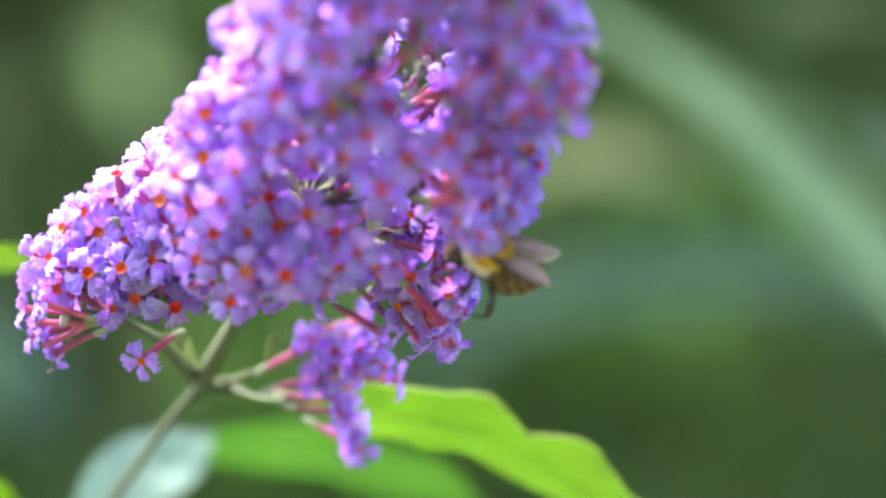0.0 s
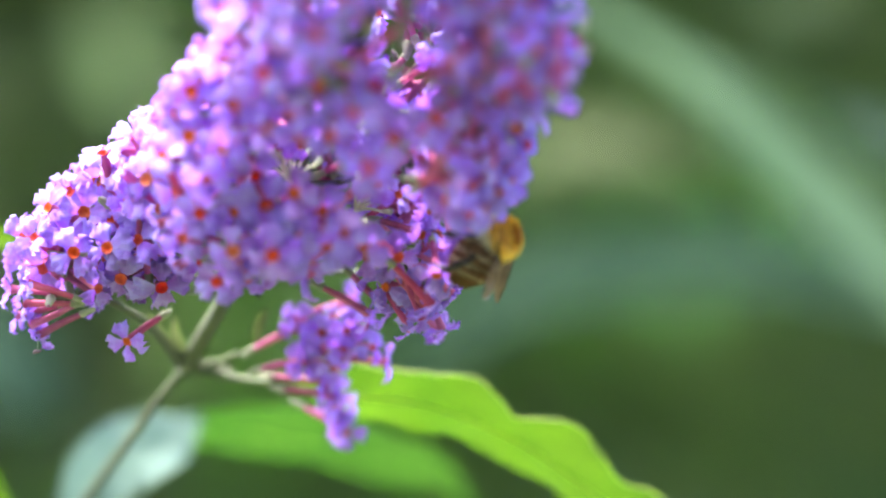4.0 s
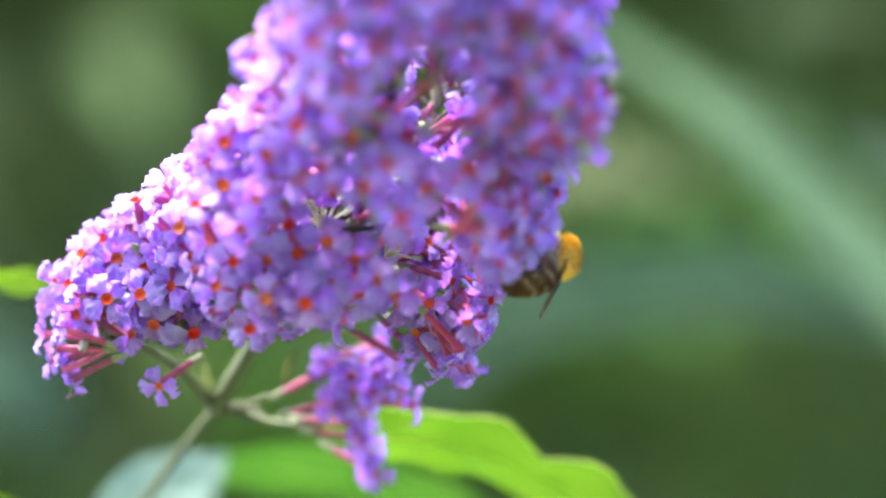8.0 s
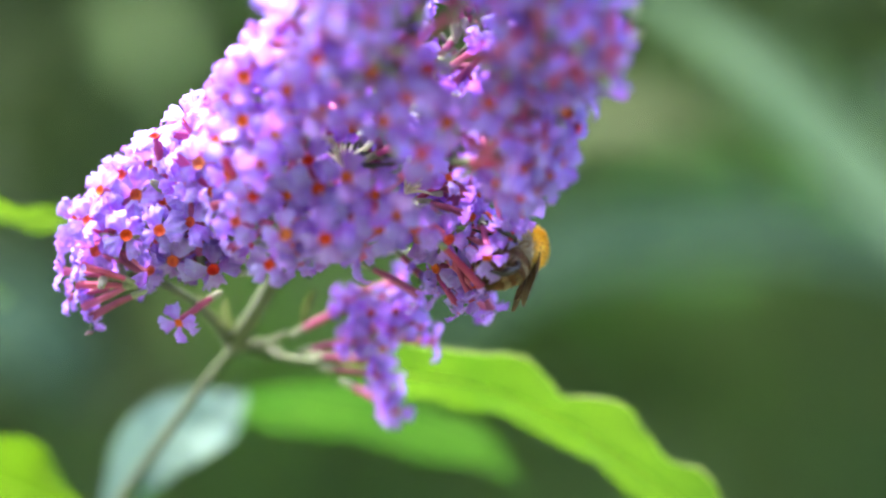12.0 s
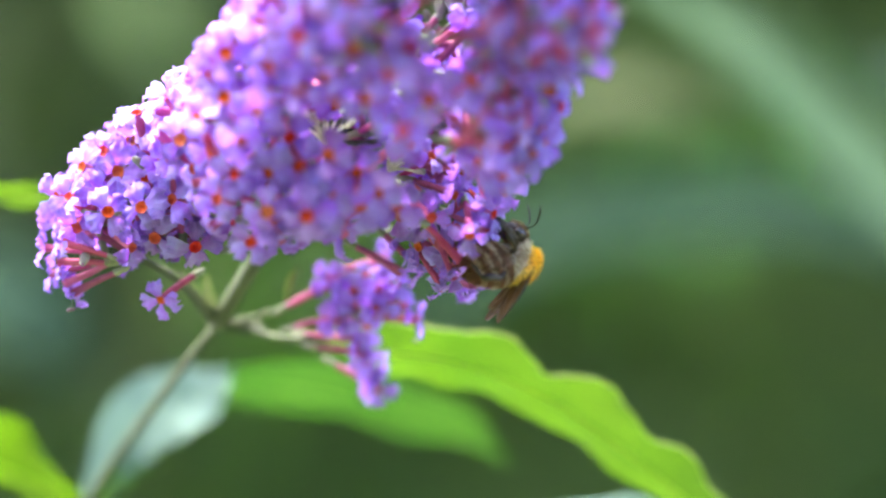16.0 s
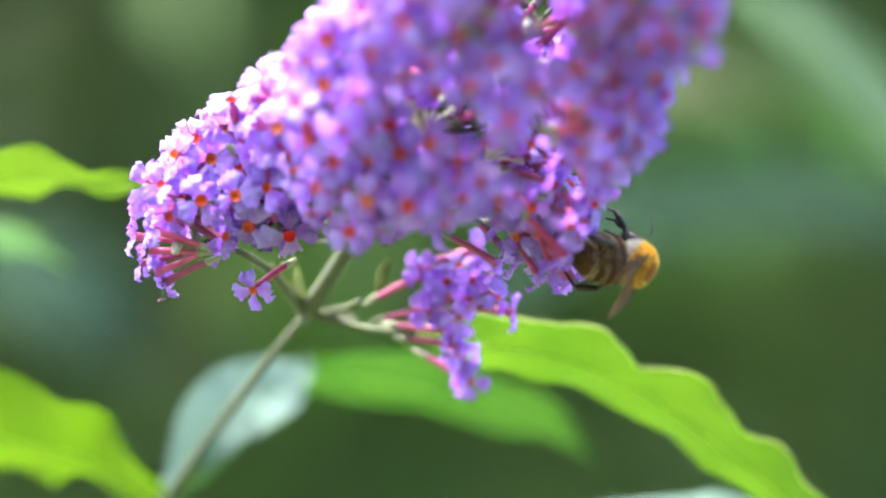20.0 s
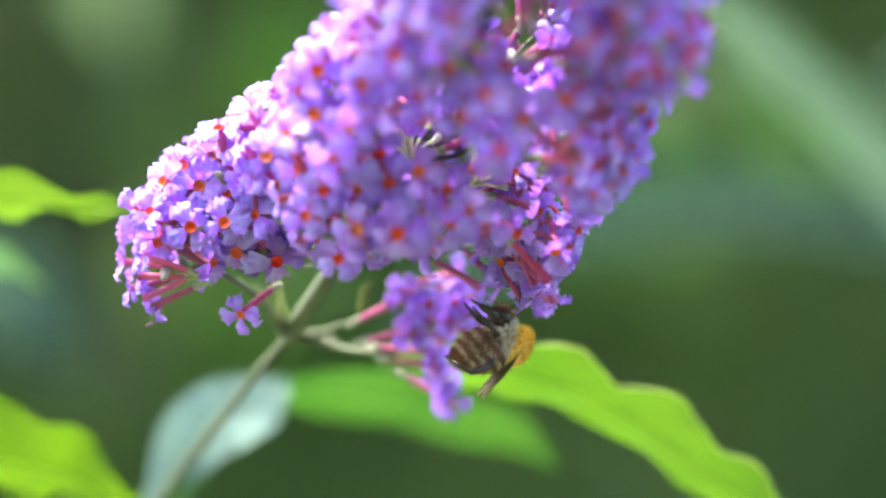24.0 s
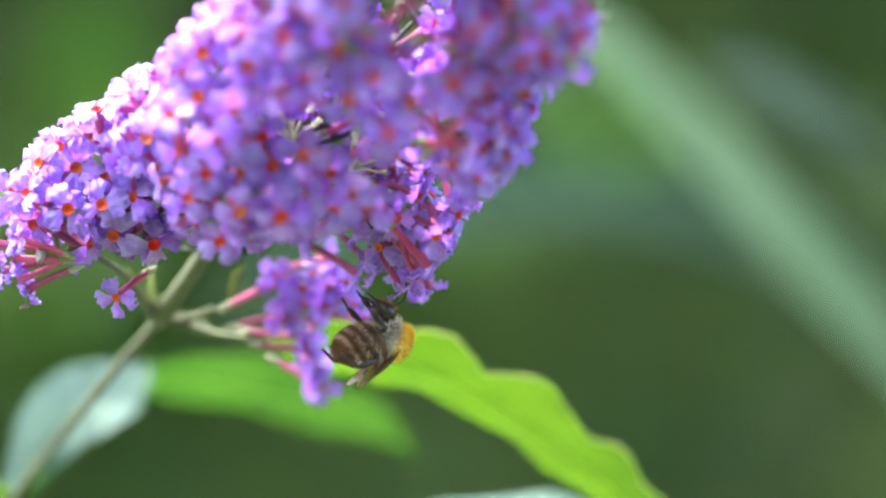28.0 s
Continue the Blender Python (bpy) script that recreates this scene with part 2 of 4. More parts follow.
def hedge(name, label, x0, x1, y, depth, height, count, size, seed, mat):
    rng = random.Random(seed)
    base = new(name)
    base.location = ((x0 + x1) / 2, y, 0)
    tagged(base, label, "shrub")
    centres = []
    n = int((x1 - x0) / 0.28)
    for i in range(n):
        x = x0 + (i + rng.uniform(0.2, 0.8)) * (x1 - x0) / n - base.location.x
        for k in range(6):
            z = height * (k + rng.uniform(0.3, 0.7)) / 6
            centres.append(((x + rng.uniform(-0.1, 0.1), rng.uniform(-0.3, 0.3) * depth, z), (0.26, 0.4 * depth, 0.26)))
        rod("branch", [(x, 0, 0), (x + rng.uniform(-0.1, 0.1), rng.uniform(-0.1, 0.1), height * 0.45), (x + rng.uniform(-0.2, 0.2), rng.uniform(-0.15, 0.15), height * 0.95)], 0.012, 0.004, twig_mat, base, 6, 4)
    bm = bmesh.new()
    bmesh.ops.create_cube(bm, size=1.0)
    bmesh.ops.subdivide_edges(bm, edges=bm.edges[:], cuts=14, use_grid_fill=True)
    for w in bm.verts:
        w.co = Vector((w.co.x * (x1 - x0) * 0.97, w.co.y * depth * 0.3 + depth * 0.18, (w.co.z + 0.5) * height * 0.93))
        w.co += Vector((0.0, 0.10, 0.08)) * noise.noise(w.co * 5.0)
    part("inner_growth", bm, hedge_core_mat, base)
    v, f = leaf_cloud(rng, centres, count, size)
    ob = put("foliage", from_lists("foliage", v, f, mat, smooth=False), base)
    tagged(ob, kind="stuff")
    return base


hedge("hedge", "dense dark green leafy hedge behind the flowers", -2.4, 2.4, 1.45, 0.6, 2.2, 32000, 0.085, 3, hedge_mat)
# added out of view behind the camera, blocks sky light from the front
hedge("hedge", "tall dark hedge added unseen behind the camera to cut the sky light", -3.2, 3.2, -2.3, 0.6, 3.0, 14000, 0.12, 4, hedge_unseen_mat)

# ---- the butterfly bush: one flowering branch with its leaves ----
bush = new("butterfly_bush")
bush.location = (0, 0, 0)
tagged(bush, "butterfly bush branch with a lilac flower panicle and green leaves", "flowering shrub")


def scallop(t):
    """Dips and swells along the edge of a wavy leaf."""
    return sum(h * math.exp(-((t - c) / w) ** 2) for c, w, h in ((0.34, 0.045, 0.22), (0.415, 0.024, -0.30), (0.50, 0.040, 0.48), (0.565, 0.03, 0.18), (0.60, 0.018, -0.12), (0.66, 0.03, 0.28), (0.76, 0.03, 0.2)))


def leaf(name, points, widths, face, fold=0.25, wave=0.0, waves=5, mat=leaf_mat, label="", parent=bush, seed=0, tooth=0.03, notch=0.0, rim=False):
    """A long leaf along a line: widths in mm at even steps, face: the way that its upper side turns at the start and the end."""
    rng = random.Random(seed)
    line = spline([mm(*p) for p in points], 14)
    n, m = len(line), 9
    verts, faces = [], []
    ph = rng.uniform(0, 6)
    f0, f1 = Vector(face[0]).normalized(), Vector(face[-1]).normalized()
    ribs = []
    for i, p in enumerate(line):
        t = i / (n - 1)
        way = (line[min(i + 1, n - 1)] - line[max(i - 1, 0)]).normalized()
        up = f0.lerp(f1, t)
        up = (up - way * up.dot(way)).normalized()
        side = way.cross(up)
        k = t * (len(widths) - 1)
        j = min(int(k), len(widths) - 2)
        w = (widths[j] + (widths[j + 1] - widths[j]) * (k - j)) / 2000
        ribs.append(p - up * 0.0002)
        for q in range(m):
            s = 2 * q / (m - 1) - 1
            edge = abs(s) ** 1.5
            jag = 1 + tooth * edge * math.sin(t * 150 + rng.uniform(-0.6, 0.6)) + (notch * edge * scallop(t) if s > 0 else 0)
            lift = fold * abs(s) * w + wave / 1000 * edge * math.sin(waves * 2 * math.pi * t + ph + (1.3 if s > 0 else 0))
            lift += 0.00018 * math.sin(abs(s) * 9 - t * 60)
            verts.append(p + side * (s * w * jag) + up * lift)
    for i in range(n - 1):
        for q in range(m - 1):
            a = i * m + q
            faces.append((a, a + 1, a + m + 1, a + m))
    ob = put(name, from_lists(name, verts, faces, mat), parent, None, label)
    v, f = sweep(ribs, [0.0002 * (1 - 0.8 * i / (n - 1)) for i in range(n)], 6)
    put("midrib", from_lists("midrib", v, f, rib_mat), ob)
    if rim:
        v, f = sweep([verts[i * m + m - 1] for i in range(n)], [0.00016] * n, 5)
        put("leaf_margin", from_lists("leaf_margin", v, f, rib_mat), ob)
    return ob


# stem from the ground up to the first flower node, then on as the axis of the panicle
rod("stem", [(-0.24, 0.26, 0.0), (-0.20, 0.21, 0.35), (-0.155, 0.15, 0.75), (-0.105, 0.095, 1.02), mm(-67.0, 60, -67.2)], 0.0032, 0.00075, stem_mat, bush, 10, 8, "slender grey-green stem")
rod("stem", [mm(-67.0, 60, -67.2), mm(-51.7, 45, -43.6), mm(-38.1, 34, -25.9), mm(-31, 30, -17.5)], 0.00075, 0.0006, stem_mat, bush, 10, 8, "slender grey-green stem")
AXIS = [mm(-31, 30, -17.5), mm(-24, 20, -7.5), mm(-13.7, 5, 8), mm(-5, -12, 20), mm(0.8, -23.9, 31.1), mm(3.3, -32.1, 42.7), mm(6.8, -42.5, 59.2)]
rod("flower_axis", AXIS, 0.0012, 0.0006, stem_mat, bush, 8, 6)

leaf("leaf", [(-16, 33, -19.8), (-8.8, 33, -21.0), (1.8, 34, -22.6), (13.1, 36, -27.2), (23, 38, -34), (33.6, 40, -42.6), (43, 42, -52.2), (52, 44, -65)], [3, 9.5, 11.5, 11.5, 11, 10.5, 9, 6, 0.5], [(0.25, 0.75, 0.6), (0.35, 0.7, 0.6)], 0.08, 0.5, 6, mat=leaf_mat, seed=1, notch=1.0, rim=True, label="bright green leaf with a wavy edge, lit through by the sun")
leaf("leaf", [(-51.4, 33, -0.5), (-59.5, 35, -0.1), (-68.2, 36, 0.7), (-77.3, 38, -0.5), (-92, 42, -6), (-108, 50, -20), (-118, 60, -40)], [0.5, 5, 9, 12, 13, 12, 8, 3], [(0, 0.6, 0.8), (-0.3, 0.5, 0.8)], 0.2, 1.0, 4, seed=2, label="bright green leaf with a pale curled tip")
leaf("leaf", [(-54.2, 50, -45.5), (-62.6, 48, -40), (-70.1, 46, -37.5), (-85.7, 44, -34.5), (-101, 42, -35.5), (-118, 40, -42)], [2, 12, 19, 22, 18, 9, 0.5], [(0.1, 0.7, 0.7), (-0.2, 0.7, 0.7)], 0.2, 1.2, 4, seed=3, label="broad yellow-green leaf lit through by the sun")
leaf("leaf", [(-54.5, 58, -45.5), (-47.5, 62, -34.5), (-40.5, 65, -31.0), (-35.0, 69, -27.5)], [2, 10, 12, 9, 0.6], [(0.3, -0.75, 0.5), (0.3, -0.75, 0.5)], 0.15, 0.5, 3, mat=leaf_pale_mat, seed=4, label="pale grey-green felted leaf underside")
leaf("leaf", [(-54.2, 56, -46), (-37, 72, -31), (-20.5, 84, -33), (-6, 90, -37.5), (5, 96, -44)], [2, 9, 14, 15, 10, 0.5], [(0.0, 0.7, 0.7), (0.2, 0.7, 0.7)], 0.2, 0.8, 3, mat=leaf_mid_mat, seed=5, label="soft green leaf below the flower")
leaf("leaf", [(-14, 55, -66), (-7.6, 60, -58), (8.5, 65, -53), (24.8, 70, -50.5), (36, 70, -53)], [1, 8, 14, 12, 0.5], [(0.1, -0.5, 0.85), (0.1, -0.5, 0.85)], 0.15, 0.6, 3, mat=leaf_pale_mat, seed=6, label="pale blue-green leaf underside")


# soft leaves of the bush further back
leaf("leaf", [(1.8, 280.0, 51.3), (16.5, 280.0, 41.8), (29.9, 280.0, 32.4), (44.6, 280.0, 21.7), (59.3, 280.0, 8.0), (71.7, 280.0, -4.6), (84.1, 280.0, -17.8), (98.7, 280.0, -32.8), (115.2, 280.0, -51.6), (127.7, 280.0, -68.6)], [2, 7, 11, 16, 22, 26, 27, 25, 18, 4], [(0.85, -0.6, 0.35), (0.25, -0.45, 0.85)], 0.02, 0.4, 3, mat=leaf_grey_mat, seed=7, label="long pale green leaf arching behind the flower")
# far leaf whose shade comes from its dark material
leaf("leaf", [(-52, 500, -60), (-34.9, 500, -46.1), (-13.9, 500, -31.6), (10.2, 500, -25.2), (34.2, 500, -22.8), (65.9, 500, -23.6), (96, 500, -31.5), (118, 500, -44)], [4, 18, 30, 34, 34, 30, 22, 4], [(0.1, -0.5, 0.85), (0.1, -0.5, 0.85)], 0.15, 0.6, 3, mat=leaf_shade_mat, seed=8, label="grey-green leaf far behind the flower, darkened in its colour as if shaded")
leaf("leaf", [(-12, 480, 2), (-2.9, 480, 9.2), (9.6, 480, 11.5), (25.2, 480, 9.2), (38, 480, 2)], [3, 14, 21, 17, 2], [(0.1, -0.5, 0.85), (0.1, -0.5, 0.85)], 0.15, 0.6, 3, mat=leaf_olive_mat, seed=12, label="dull olive leaf far behind the flower")
leaf("leaf", [(-75.3, 90, -15), (-82.2, 90, -11.9), (-91, 90, -10.5), (-104, 92, -13), (-116, 95, -22)], [1, 6, 9, 9, 6, 1], [(0, 0.6, 0.8), (0, 0.6, 0.8)], 0.15, 0.6, 3, mat=leaf_dull_mat, seed=10, label="dull green leaf behind the flower")
leaf("leaf", [(65.6, 300.0, 21.0), (75.7, 300.0, 15.5), (87.0, 300.0, 10.0), (99.6, 300.0, 2.7), (112.3, 300.0, -7.1)], [2, 14, 19, 15, 2], [(0.2, -0.6, 0.8), (0.2, -0.6, 0.8)], 0.02, 0.5, 3, mat=leaf_teal_mat, seed=14, label="dull teal leaf beside the arching leaf")
leaf("leaf", [(-186.0, 480.0, -36.0), (-173.0, 480.0, -42.3), (-160.1, 480.0, -47.0), (-147.2, 480.0, -56.5), (-137.5, 480.0, -67.6)], [4, 30, 38, 30, 4], [(0.1, -0.6, 0.8), (0.1, -0.6, 0.8)], 0.15, 0.5, 3, mat=leaf_teal_mat, seed=15, label="dull green leaf low behind the flower")
rod("side_branch", [(-0.24, 0.262, 0.0), (-0.235, 0.30, 0.8), (-0.20, 0.325, 1.16), (-0.13, 0.32, 1.32), (-0.05, 0.30, 1.32), mm(1.8, 280.0, 51.3)], 0.0026, 0.0006, stem_mat, bush, 8, 6)


# ---- florets ----
def petal_mesh(seed):
    """One frilled petal lobe that points along +x from the throat; +z is the face of the flower."""
    rng = random.Random(seed)
    nu, nv = 8, 9
    verts, faces = [], []
    a, b, c, e = rng.uniform(0, 6), rng.uniform(0, 6), rng.uniform(-0.25, 0.35), rng.uniform(7.0, 9.5)
    for i in range(nu):
        u = i / (nu - 1)
        half = 0.44 + 1.0 * math.sin(min(1.0, u * 1.15) * math.pi / 2) ** 1.4 - 0.36 * max(0.0, u - 0.72) / 0.28
        for j in range(nv):
            s = 2 * j / (nv - 1) - 1
            x = 0.62 + 2.5 * u - 0.28 * u * s * s + 0.15 * u * u * math.sin(e * s + a) - 0.22 * u ** 4 * (1 - min(1, abs(s) * 3)) + rng.uniform(-0.06, 0.06) * u
            y = s * half * (1 + 0.06 * math.sin(9 * u + b))
            z = 0.16 + 0.55 * math.sin(u * 1.9) - (0.55 + c) * u * u - 0.22 * s * s * u
            z += u * u * 0.46 * math.sin(e * s + a + 2 * u) + 0.36 * u * abs(s) ** 1.5 * math.sin(10 * u + b + s) + rng.uniform(-0.09, 0.09) * u
            verts.append((x / 1000, y / 1000, z / 1000))
    for i in range(nu - 1):
        for j in range(nv - 1):
            k = i * nv + j
            faces.append((k, k + 1, k + nv + 1, k + nv))
    return verts, faces


def lathe(profile, sides=8):
    verts, faces = [], []
    for r, z, x in profile:
        for k in range(sides):
            a = 2 * math.pi * k / sides
            verts.append(((x + r * math.cos(a)) / 1000, r * math.sin(a) / 1000, z / 1000))
    for i in range(len(profile) - 1):
        for k in range(sides):
            a, b = i * sides + k, i * sides + (k + 1) % sides
            faces.append((a, b, b + sides, a + sides))
    return verts, faces


PETALS = [petal_mesh(40 + k) for k in range(14)]
TUBE = lathe([(0.32, -8.6, 0.5), (0.41, -7.0, 0.3), (0.48, -4.5, 0.05), (0.53, -2.0, 0), (0.63, -0.5, 0), (0.76, 0.14, 0)])
THROAT = lathe([(0.68, 0.22, 0), (0.58, 0.19, 0), (0.50, 0.02, 0), (0.34, -0.25, 0), (0.03, -0.4, 0)])
CALYX = lathe([(0.20, -9.2, 0.55), (0.40, -8.7, 0.5), (0.50, -7.6, 0.35), (0.58, -6.9, 0.27), (0.45, -6.8, 0.25)])
petal_me = [from_lists("petal", v, f, petal_mat) for v, f in PETALS]
wither_me = [from_lists("petal", v, f, wither_mat) for v, f in PETALS[:2]]
tube_me = from_lists("floret", *TUBE, tube_mat)
throat_me = from_lists("throat", *THROAT, throat_mat)
calyx_me = from_lists("calyx", *CALYX, calyx_mat)

bud_me = from_lists("calyx", *CALYX, bud_mat)

cymes = []


def cyme(x, y, z, r, near=True):
    cymes.append((Vector((x, y, z)), r, near))


# round flower clusters along the panicle: centre and reach in mm
cyme(-41.5, 4.0, -2.0, 6.6)
cyme(-39.0, 6.0, 3.6, 6.7)
cyme(-33.2, 3.0, 7.2, 6.6)
cyme(-32.5, 3.0, 0.1, 6.1)
cyme(-26.3, -2.0, 9.8, 8.4)
cyme(-17.5, -12.5, 16.6, 9.0)
cyme(-19.0, -13.5, 11.0, 9.3)
cyme(-19.5, -9.0, 2.5, 8.5)
cyme(-9.8, -22.0, 27.0, 9.6)
cyme(-10.5, -10.0, 4.5, 8.5)
cyme(-5.5, -9.0, 3.0, 8.5)
cyme(-8.5, -22.0, 20.0, 9.0)
cyme(0.0, -22.0, 14.5, 9.5)
cyme(8.0, -20.0, 15.0, 8.5)
cyme(9.5, -10.5, 11.5, 7.6)
cyme(10.0, -15.0, 10.5, 5.8)
cyme(12.0, -13.0, 16.8, 7.5)
cyme(17.4, -27.1, 25.0, 8.6)
cyme(5.0, -30.0, 29.0, 10.1)
cyme(-4.3, -30.0, 29.1, 10.1)
cyme(2.3, 4.0, -3.0, 5.9)
cyme(-21.5, 19.0, 10.0, 8.5, False)
cyme(-21.0, 13.0, 9.5, 9.0, False)
cyme(-11.0, 12.0, 10.5, 9.5, False)
cyme(-1.0, 15.0, 11.0, 8.5, False)
cyme(0.5, 9.0, 10.5, 9.0, False)
cyme(-10.6, 12.0, 24.5, 10.3, False)
cyme(4.3, 8.0, 24.3, 10.2, False)
cyme(-5.5, -29.2, 37.1, 10.2, False)
cyme(2.9, -34.9, 38.5, 9.9, False)
cyme(14.4, -32.1, 36.7, 9.8, False)
cyme(-2.5, -33.2, 47.1, 9.4, False)
cyme(8.2, -36.0, 47.4, 9.3, False)
cyme(4.6, -38.7, 54.2, 7.3, False)
cyme(8.0, -40.4, 60.3, 4.9, False)
# three more added out of view above, to keep sun off the front florets
cyme(2.0, -19.0, 43.0, 10.0, False)
cyme(-6.0, -23.0, 47.0, 9.0, False)
cyme(11.0, -23.0, 44.0, 9.5, False)

LEFT = [(-23.8, 0.3, -1.9), (-29.1, 0.1, -5.0), (-34.1, -0.2, -3.9), (-44.3, 1.0, -2.7), (-29.2, 2.1, 0.0), (-29.2, -9.9, 8.6), (-24.8, -13.4, 7.4), (-21.5, -16.6, 4.7), (-17.4, -16.1, 4.9), (-17.4, -18.2, 0.2), (-17.9, -23.3, 12.3), (-19.9, -22.1, 8.9), (-21.9, -21.2, 19.1), (-16.3, -23.8, 17.6), (-39.0, 1.0, 4.4), (-35.3, -3.0, 0.0), (-41.1, 0.0, 1.6), (-41.5, 4.0, 6.8), (-37.5, 2.0, 8.3), (-39.6, -3.0, -0.6), (-22.5, -18.0, 13.9), (-24.1, -17.0, 16.6)]
MIDDLE = [(-14.9, -16.6, 9.2), (-9.9, -19.0, 7.1), (-6.7, -17.8, 5.0), (-4.0, -18.2, 2.5), (-13.6, -17.0, 5.7), (-12.4, -20.1, -0.2), (-10.2, -17.2, 0.8), (-13.9, -16.0, 2.6), (-2.1, -15.0, 0.9), (-10.4, -8.1, 13.0), (0.6, -28.1, 19.8), (-1.5, -31.0, 16.6), (-4.4, -29.1, 13.9), (2.8, -27.3, 13.7), (0.2, -31.7, 10.2), (7.8, -27.6, 15.9), (-11.9, -31.2, 21.0), (-5.7, -30.0, 19.5), (-9.3, -27.0, 16.2), (-5.0, -38.0, 25.2)]
RIGHT = [(1.2, -6.0, -1.0), (3.6, 0.0, -5.6)]
# openings between the clusters where stalks and tubes show: two ends of a clear line and its reach
GAPS = [((4.0, -45.0, 24.3), (1.0, 42.0, 26.0), 5.8), ((4.2, -45.0, 20.5), (3.4, 0.0, 20.5), 4.2), ((6.8, -45.0, 9.9), (0.2, 42.0, 8.3), 4.5), ((-7.1, -45, 12.0), (-12.2, 0, 11.1), 4.0), ((-4.7, -45, 11.0), (-9.6, 2, 10.0), 4.0), ((-1.5, -45, 9.6), (-5.9, 0, 8.5), 3.4), ((-33, -45, -4.5), (-43.7, 12, -8.2), 4.6), ((2.2, -45, 5.0), (-2, 4, 3.1), 4.2), ((-12.3, -45.0, 11.3), (-18.7, 6.0, 10.5), 3.4), ((-9.1, -45.0, 11.6), (-15.1, 6.0, 10.9), 3.8), ((-2.1, -45.0, 8.6), (-7.2, 6.0, 7.4), 3.8), ((-0.5, -45.0, 13.1), (-5.3, 6.0, 12.6), 3.2), ((6.5, -45, 2.5), (2.0, 4, 2.6), 3.6), ((-18.8, -45, -5.4), (-29.7, 30, -10.5), 4.9), ((0.0, -45, -2.0), (-9.0, 9, -5.0), 3.6)]


def in_gap(p):
    for a, b, r in GAPS:
        a, b = Vector(a), Vector(b)
        t = max(0.0, min(1.0, (p - a).dot(b - a) / (b - a).length_squared))
        if (a + (b - a) * t - p).length < r:
            return True
    return False


def facing(way, spin):
    q = way.to_track_quat("Z", "Y").to_matrix().to_4x4()
    return q @ Matrix.Rotation(spin, 4, "Z")


rng = random.Random(11)
placed = []
EYE = Vector((30, -395, 17))


def lay(p, way, near, size, withered=False):
    placed.append((p, way, near, size, withered))


for p in LEFT + MIDDLE + RIGHT:
    p = Vector(p)
    c = min(cymes, key=lambda q: (q[0] - p).length - q[1])[0]
    way = ((p - c).normalized() * 0.5 + (EYE - p).normalized() * 0.9 + Vector((rng.uniform(-0.25, 0.25), 0, rng.uniform(-0.3, 0.2)))).normalized()
    GAPS.append((p + (EYE - p).normalized() * 2.5, p + (EYE - p).normalized() * 48, 2.8))
    lay(p, way, True, rng.uniform(1.10, 1.22))
# the soft frilled rim at the right, turned outwards
for p, way in (((15.2, -12.0, 14.6), (0.8, -0.4, 0.3)), ((11.0, -19.5, 4.7), (-0.2, -0.8, -0.4)), ((12.6, -18.5, 5.2), (0.1, -0.8, -0.5)), ((14.4, -18.0, 7.2), (0.5, -0.7, -0.4)), ((15.6, -16.0, 8.6), (0.7, -0.6, -0.1)), ((15.8, -10.5, 12.6), (0.6, -0.75, 0.1)), ((15.2, -11.0, 17.0), (0.5, -0.75, 0.3)), ((16.2, -11.0, 15.4), (0.7, -0.6, 0.1)), ((15.4, -11.0, 10.2), (0.7, -0.6, -0.1)), ((14.0, -14.0, 11.9), (0.6, -0.8, 0.0)), ((14.6, -12.0, 9.4), (0.85, -0.35, 0.0)), ((12.4, -15.0, 8.4), (0.4, -0.9, 0.0)), ((14.6, -12.0, 6.4), (0.85, -0.3, -0.2)), ((11.2, -14.0, 5.6), (0.3, -0.9, -0.2)), ((13.4, -14.0, 5.8), (0.7, -0.4, -0.5)), ((10.4, -5.5, 2.2), (0.4, -0.7, -0.5)), ((8.2, -5.0, 0.8), (0.3, -0.5, -0.8))):
    lay(Vector(p), Vector(way).normalized(), True, rng.uniform(0.9, 1.02))
# two that nod in the shade of the rim
lay(Vector((4.9, -9.6, 8.3)), Vector((0.1, -0.85, -0.45)).normalized(), True, 1.0)
lay(Vector((6.2, -8.3, -3.0)), Vector((0.1, -0.80, -0.55)).normalized(), True, 0.95)
# the one that hangs out alone below the left cluster
lay(Vector((-34.0, 3.5, -12.0)), Vector((-0.45, -0.78, -0.42)).normalized(), True, 1.0)


def spray(node, ends, loose=0.12):
    """Florets on long bare tubes that fan out from one node."""
    n = Vector(node)
    for e in ends:
        e = Vector(e)
        lay(e, ((e - n).normalized() + Vector((rng.uniform(-loose, loose), rng.uniform(-2.5 * loose, 0.0), rng.uniform(-loose, loose)))).normalized(), True, rng.uniform(0.80, 0.92))
        a = e - (e - n).normalized() * 8.6
        if (a - n).length > 1.0:
            twigs.append((n, a))


def tube_line(a, b, reach=2.4):
    """One floret whose bare tube shows from its root a to its mouth b, with the view to it kept clear."""
    a, b = Vector(a), Vector(b)
    lay(b, (b - a).normalized(), True, rng.uniform(0.86, 0.96))
    mid = (a * 0.6 + b * 0.4)
    GAPS.append((mid, mid + (EYE - mid) * 0.11, reach))


twigs = []
# the fan of bare tubes at the right of the middle
tube_line((-4.3, 1.0, 4.7), (4.0, -4.0, 1.7), 3.4)
tube_line((-4.0, 1.5, 6.0), (4.6, -2.0, 4.2), 1.6)
tube_line((-3.6, 2.0, 7.0), (4.8, 0.0, 6.6), 1.4)
tube_line((-3.3, 1.0, 3.4), (1.0, -3.0, 6.5), 1.4)
tube_line((4.1, -2.0, 0.7), (8.9, -5.0, -0.6), 3.2)
tube_line((-0.1, -3.0, 0.0), (3.8, -1.0, -8.7))
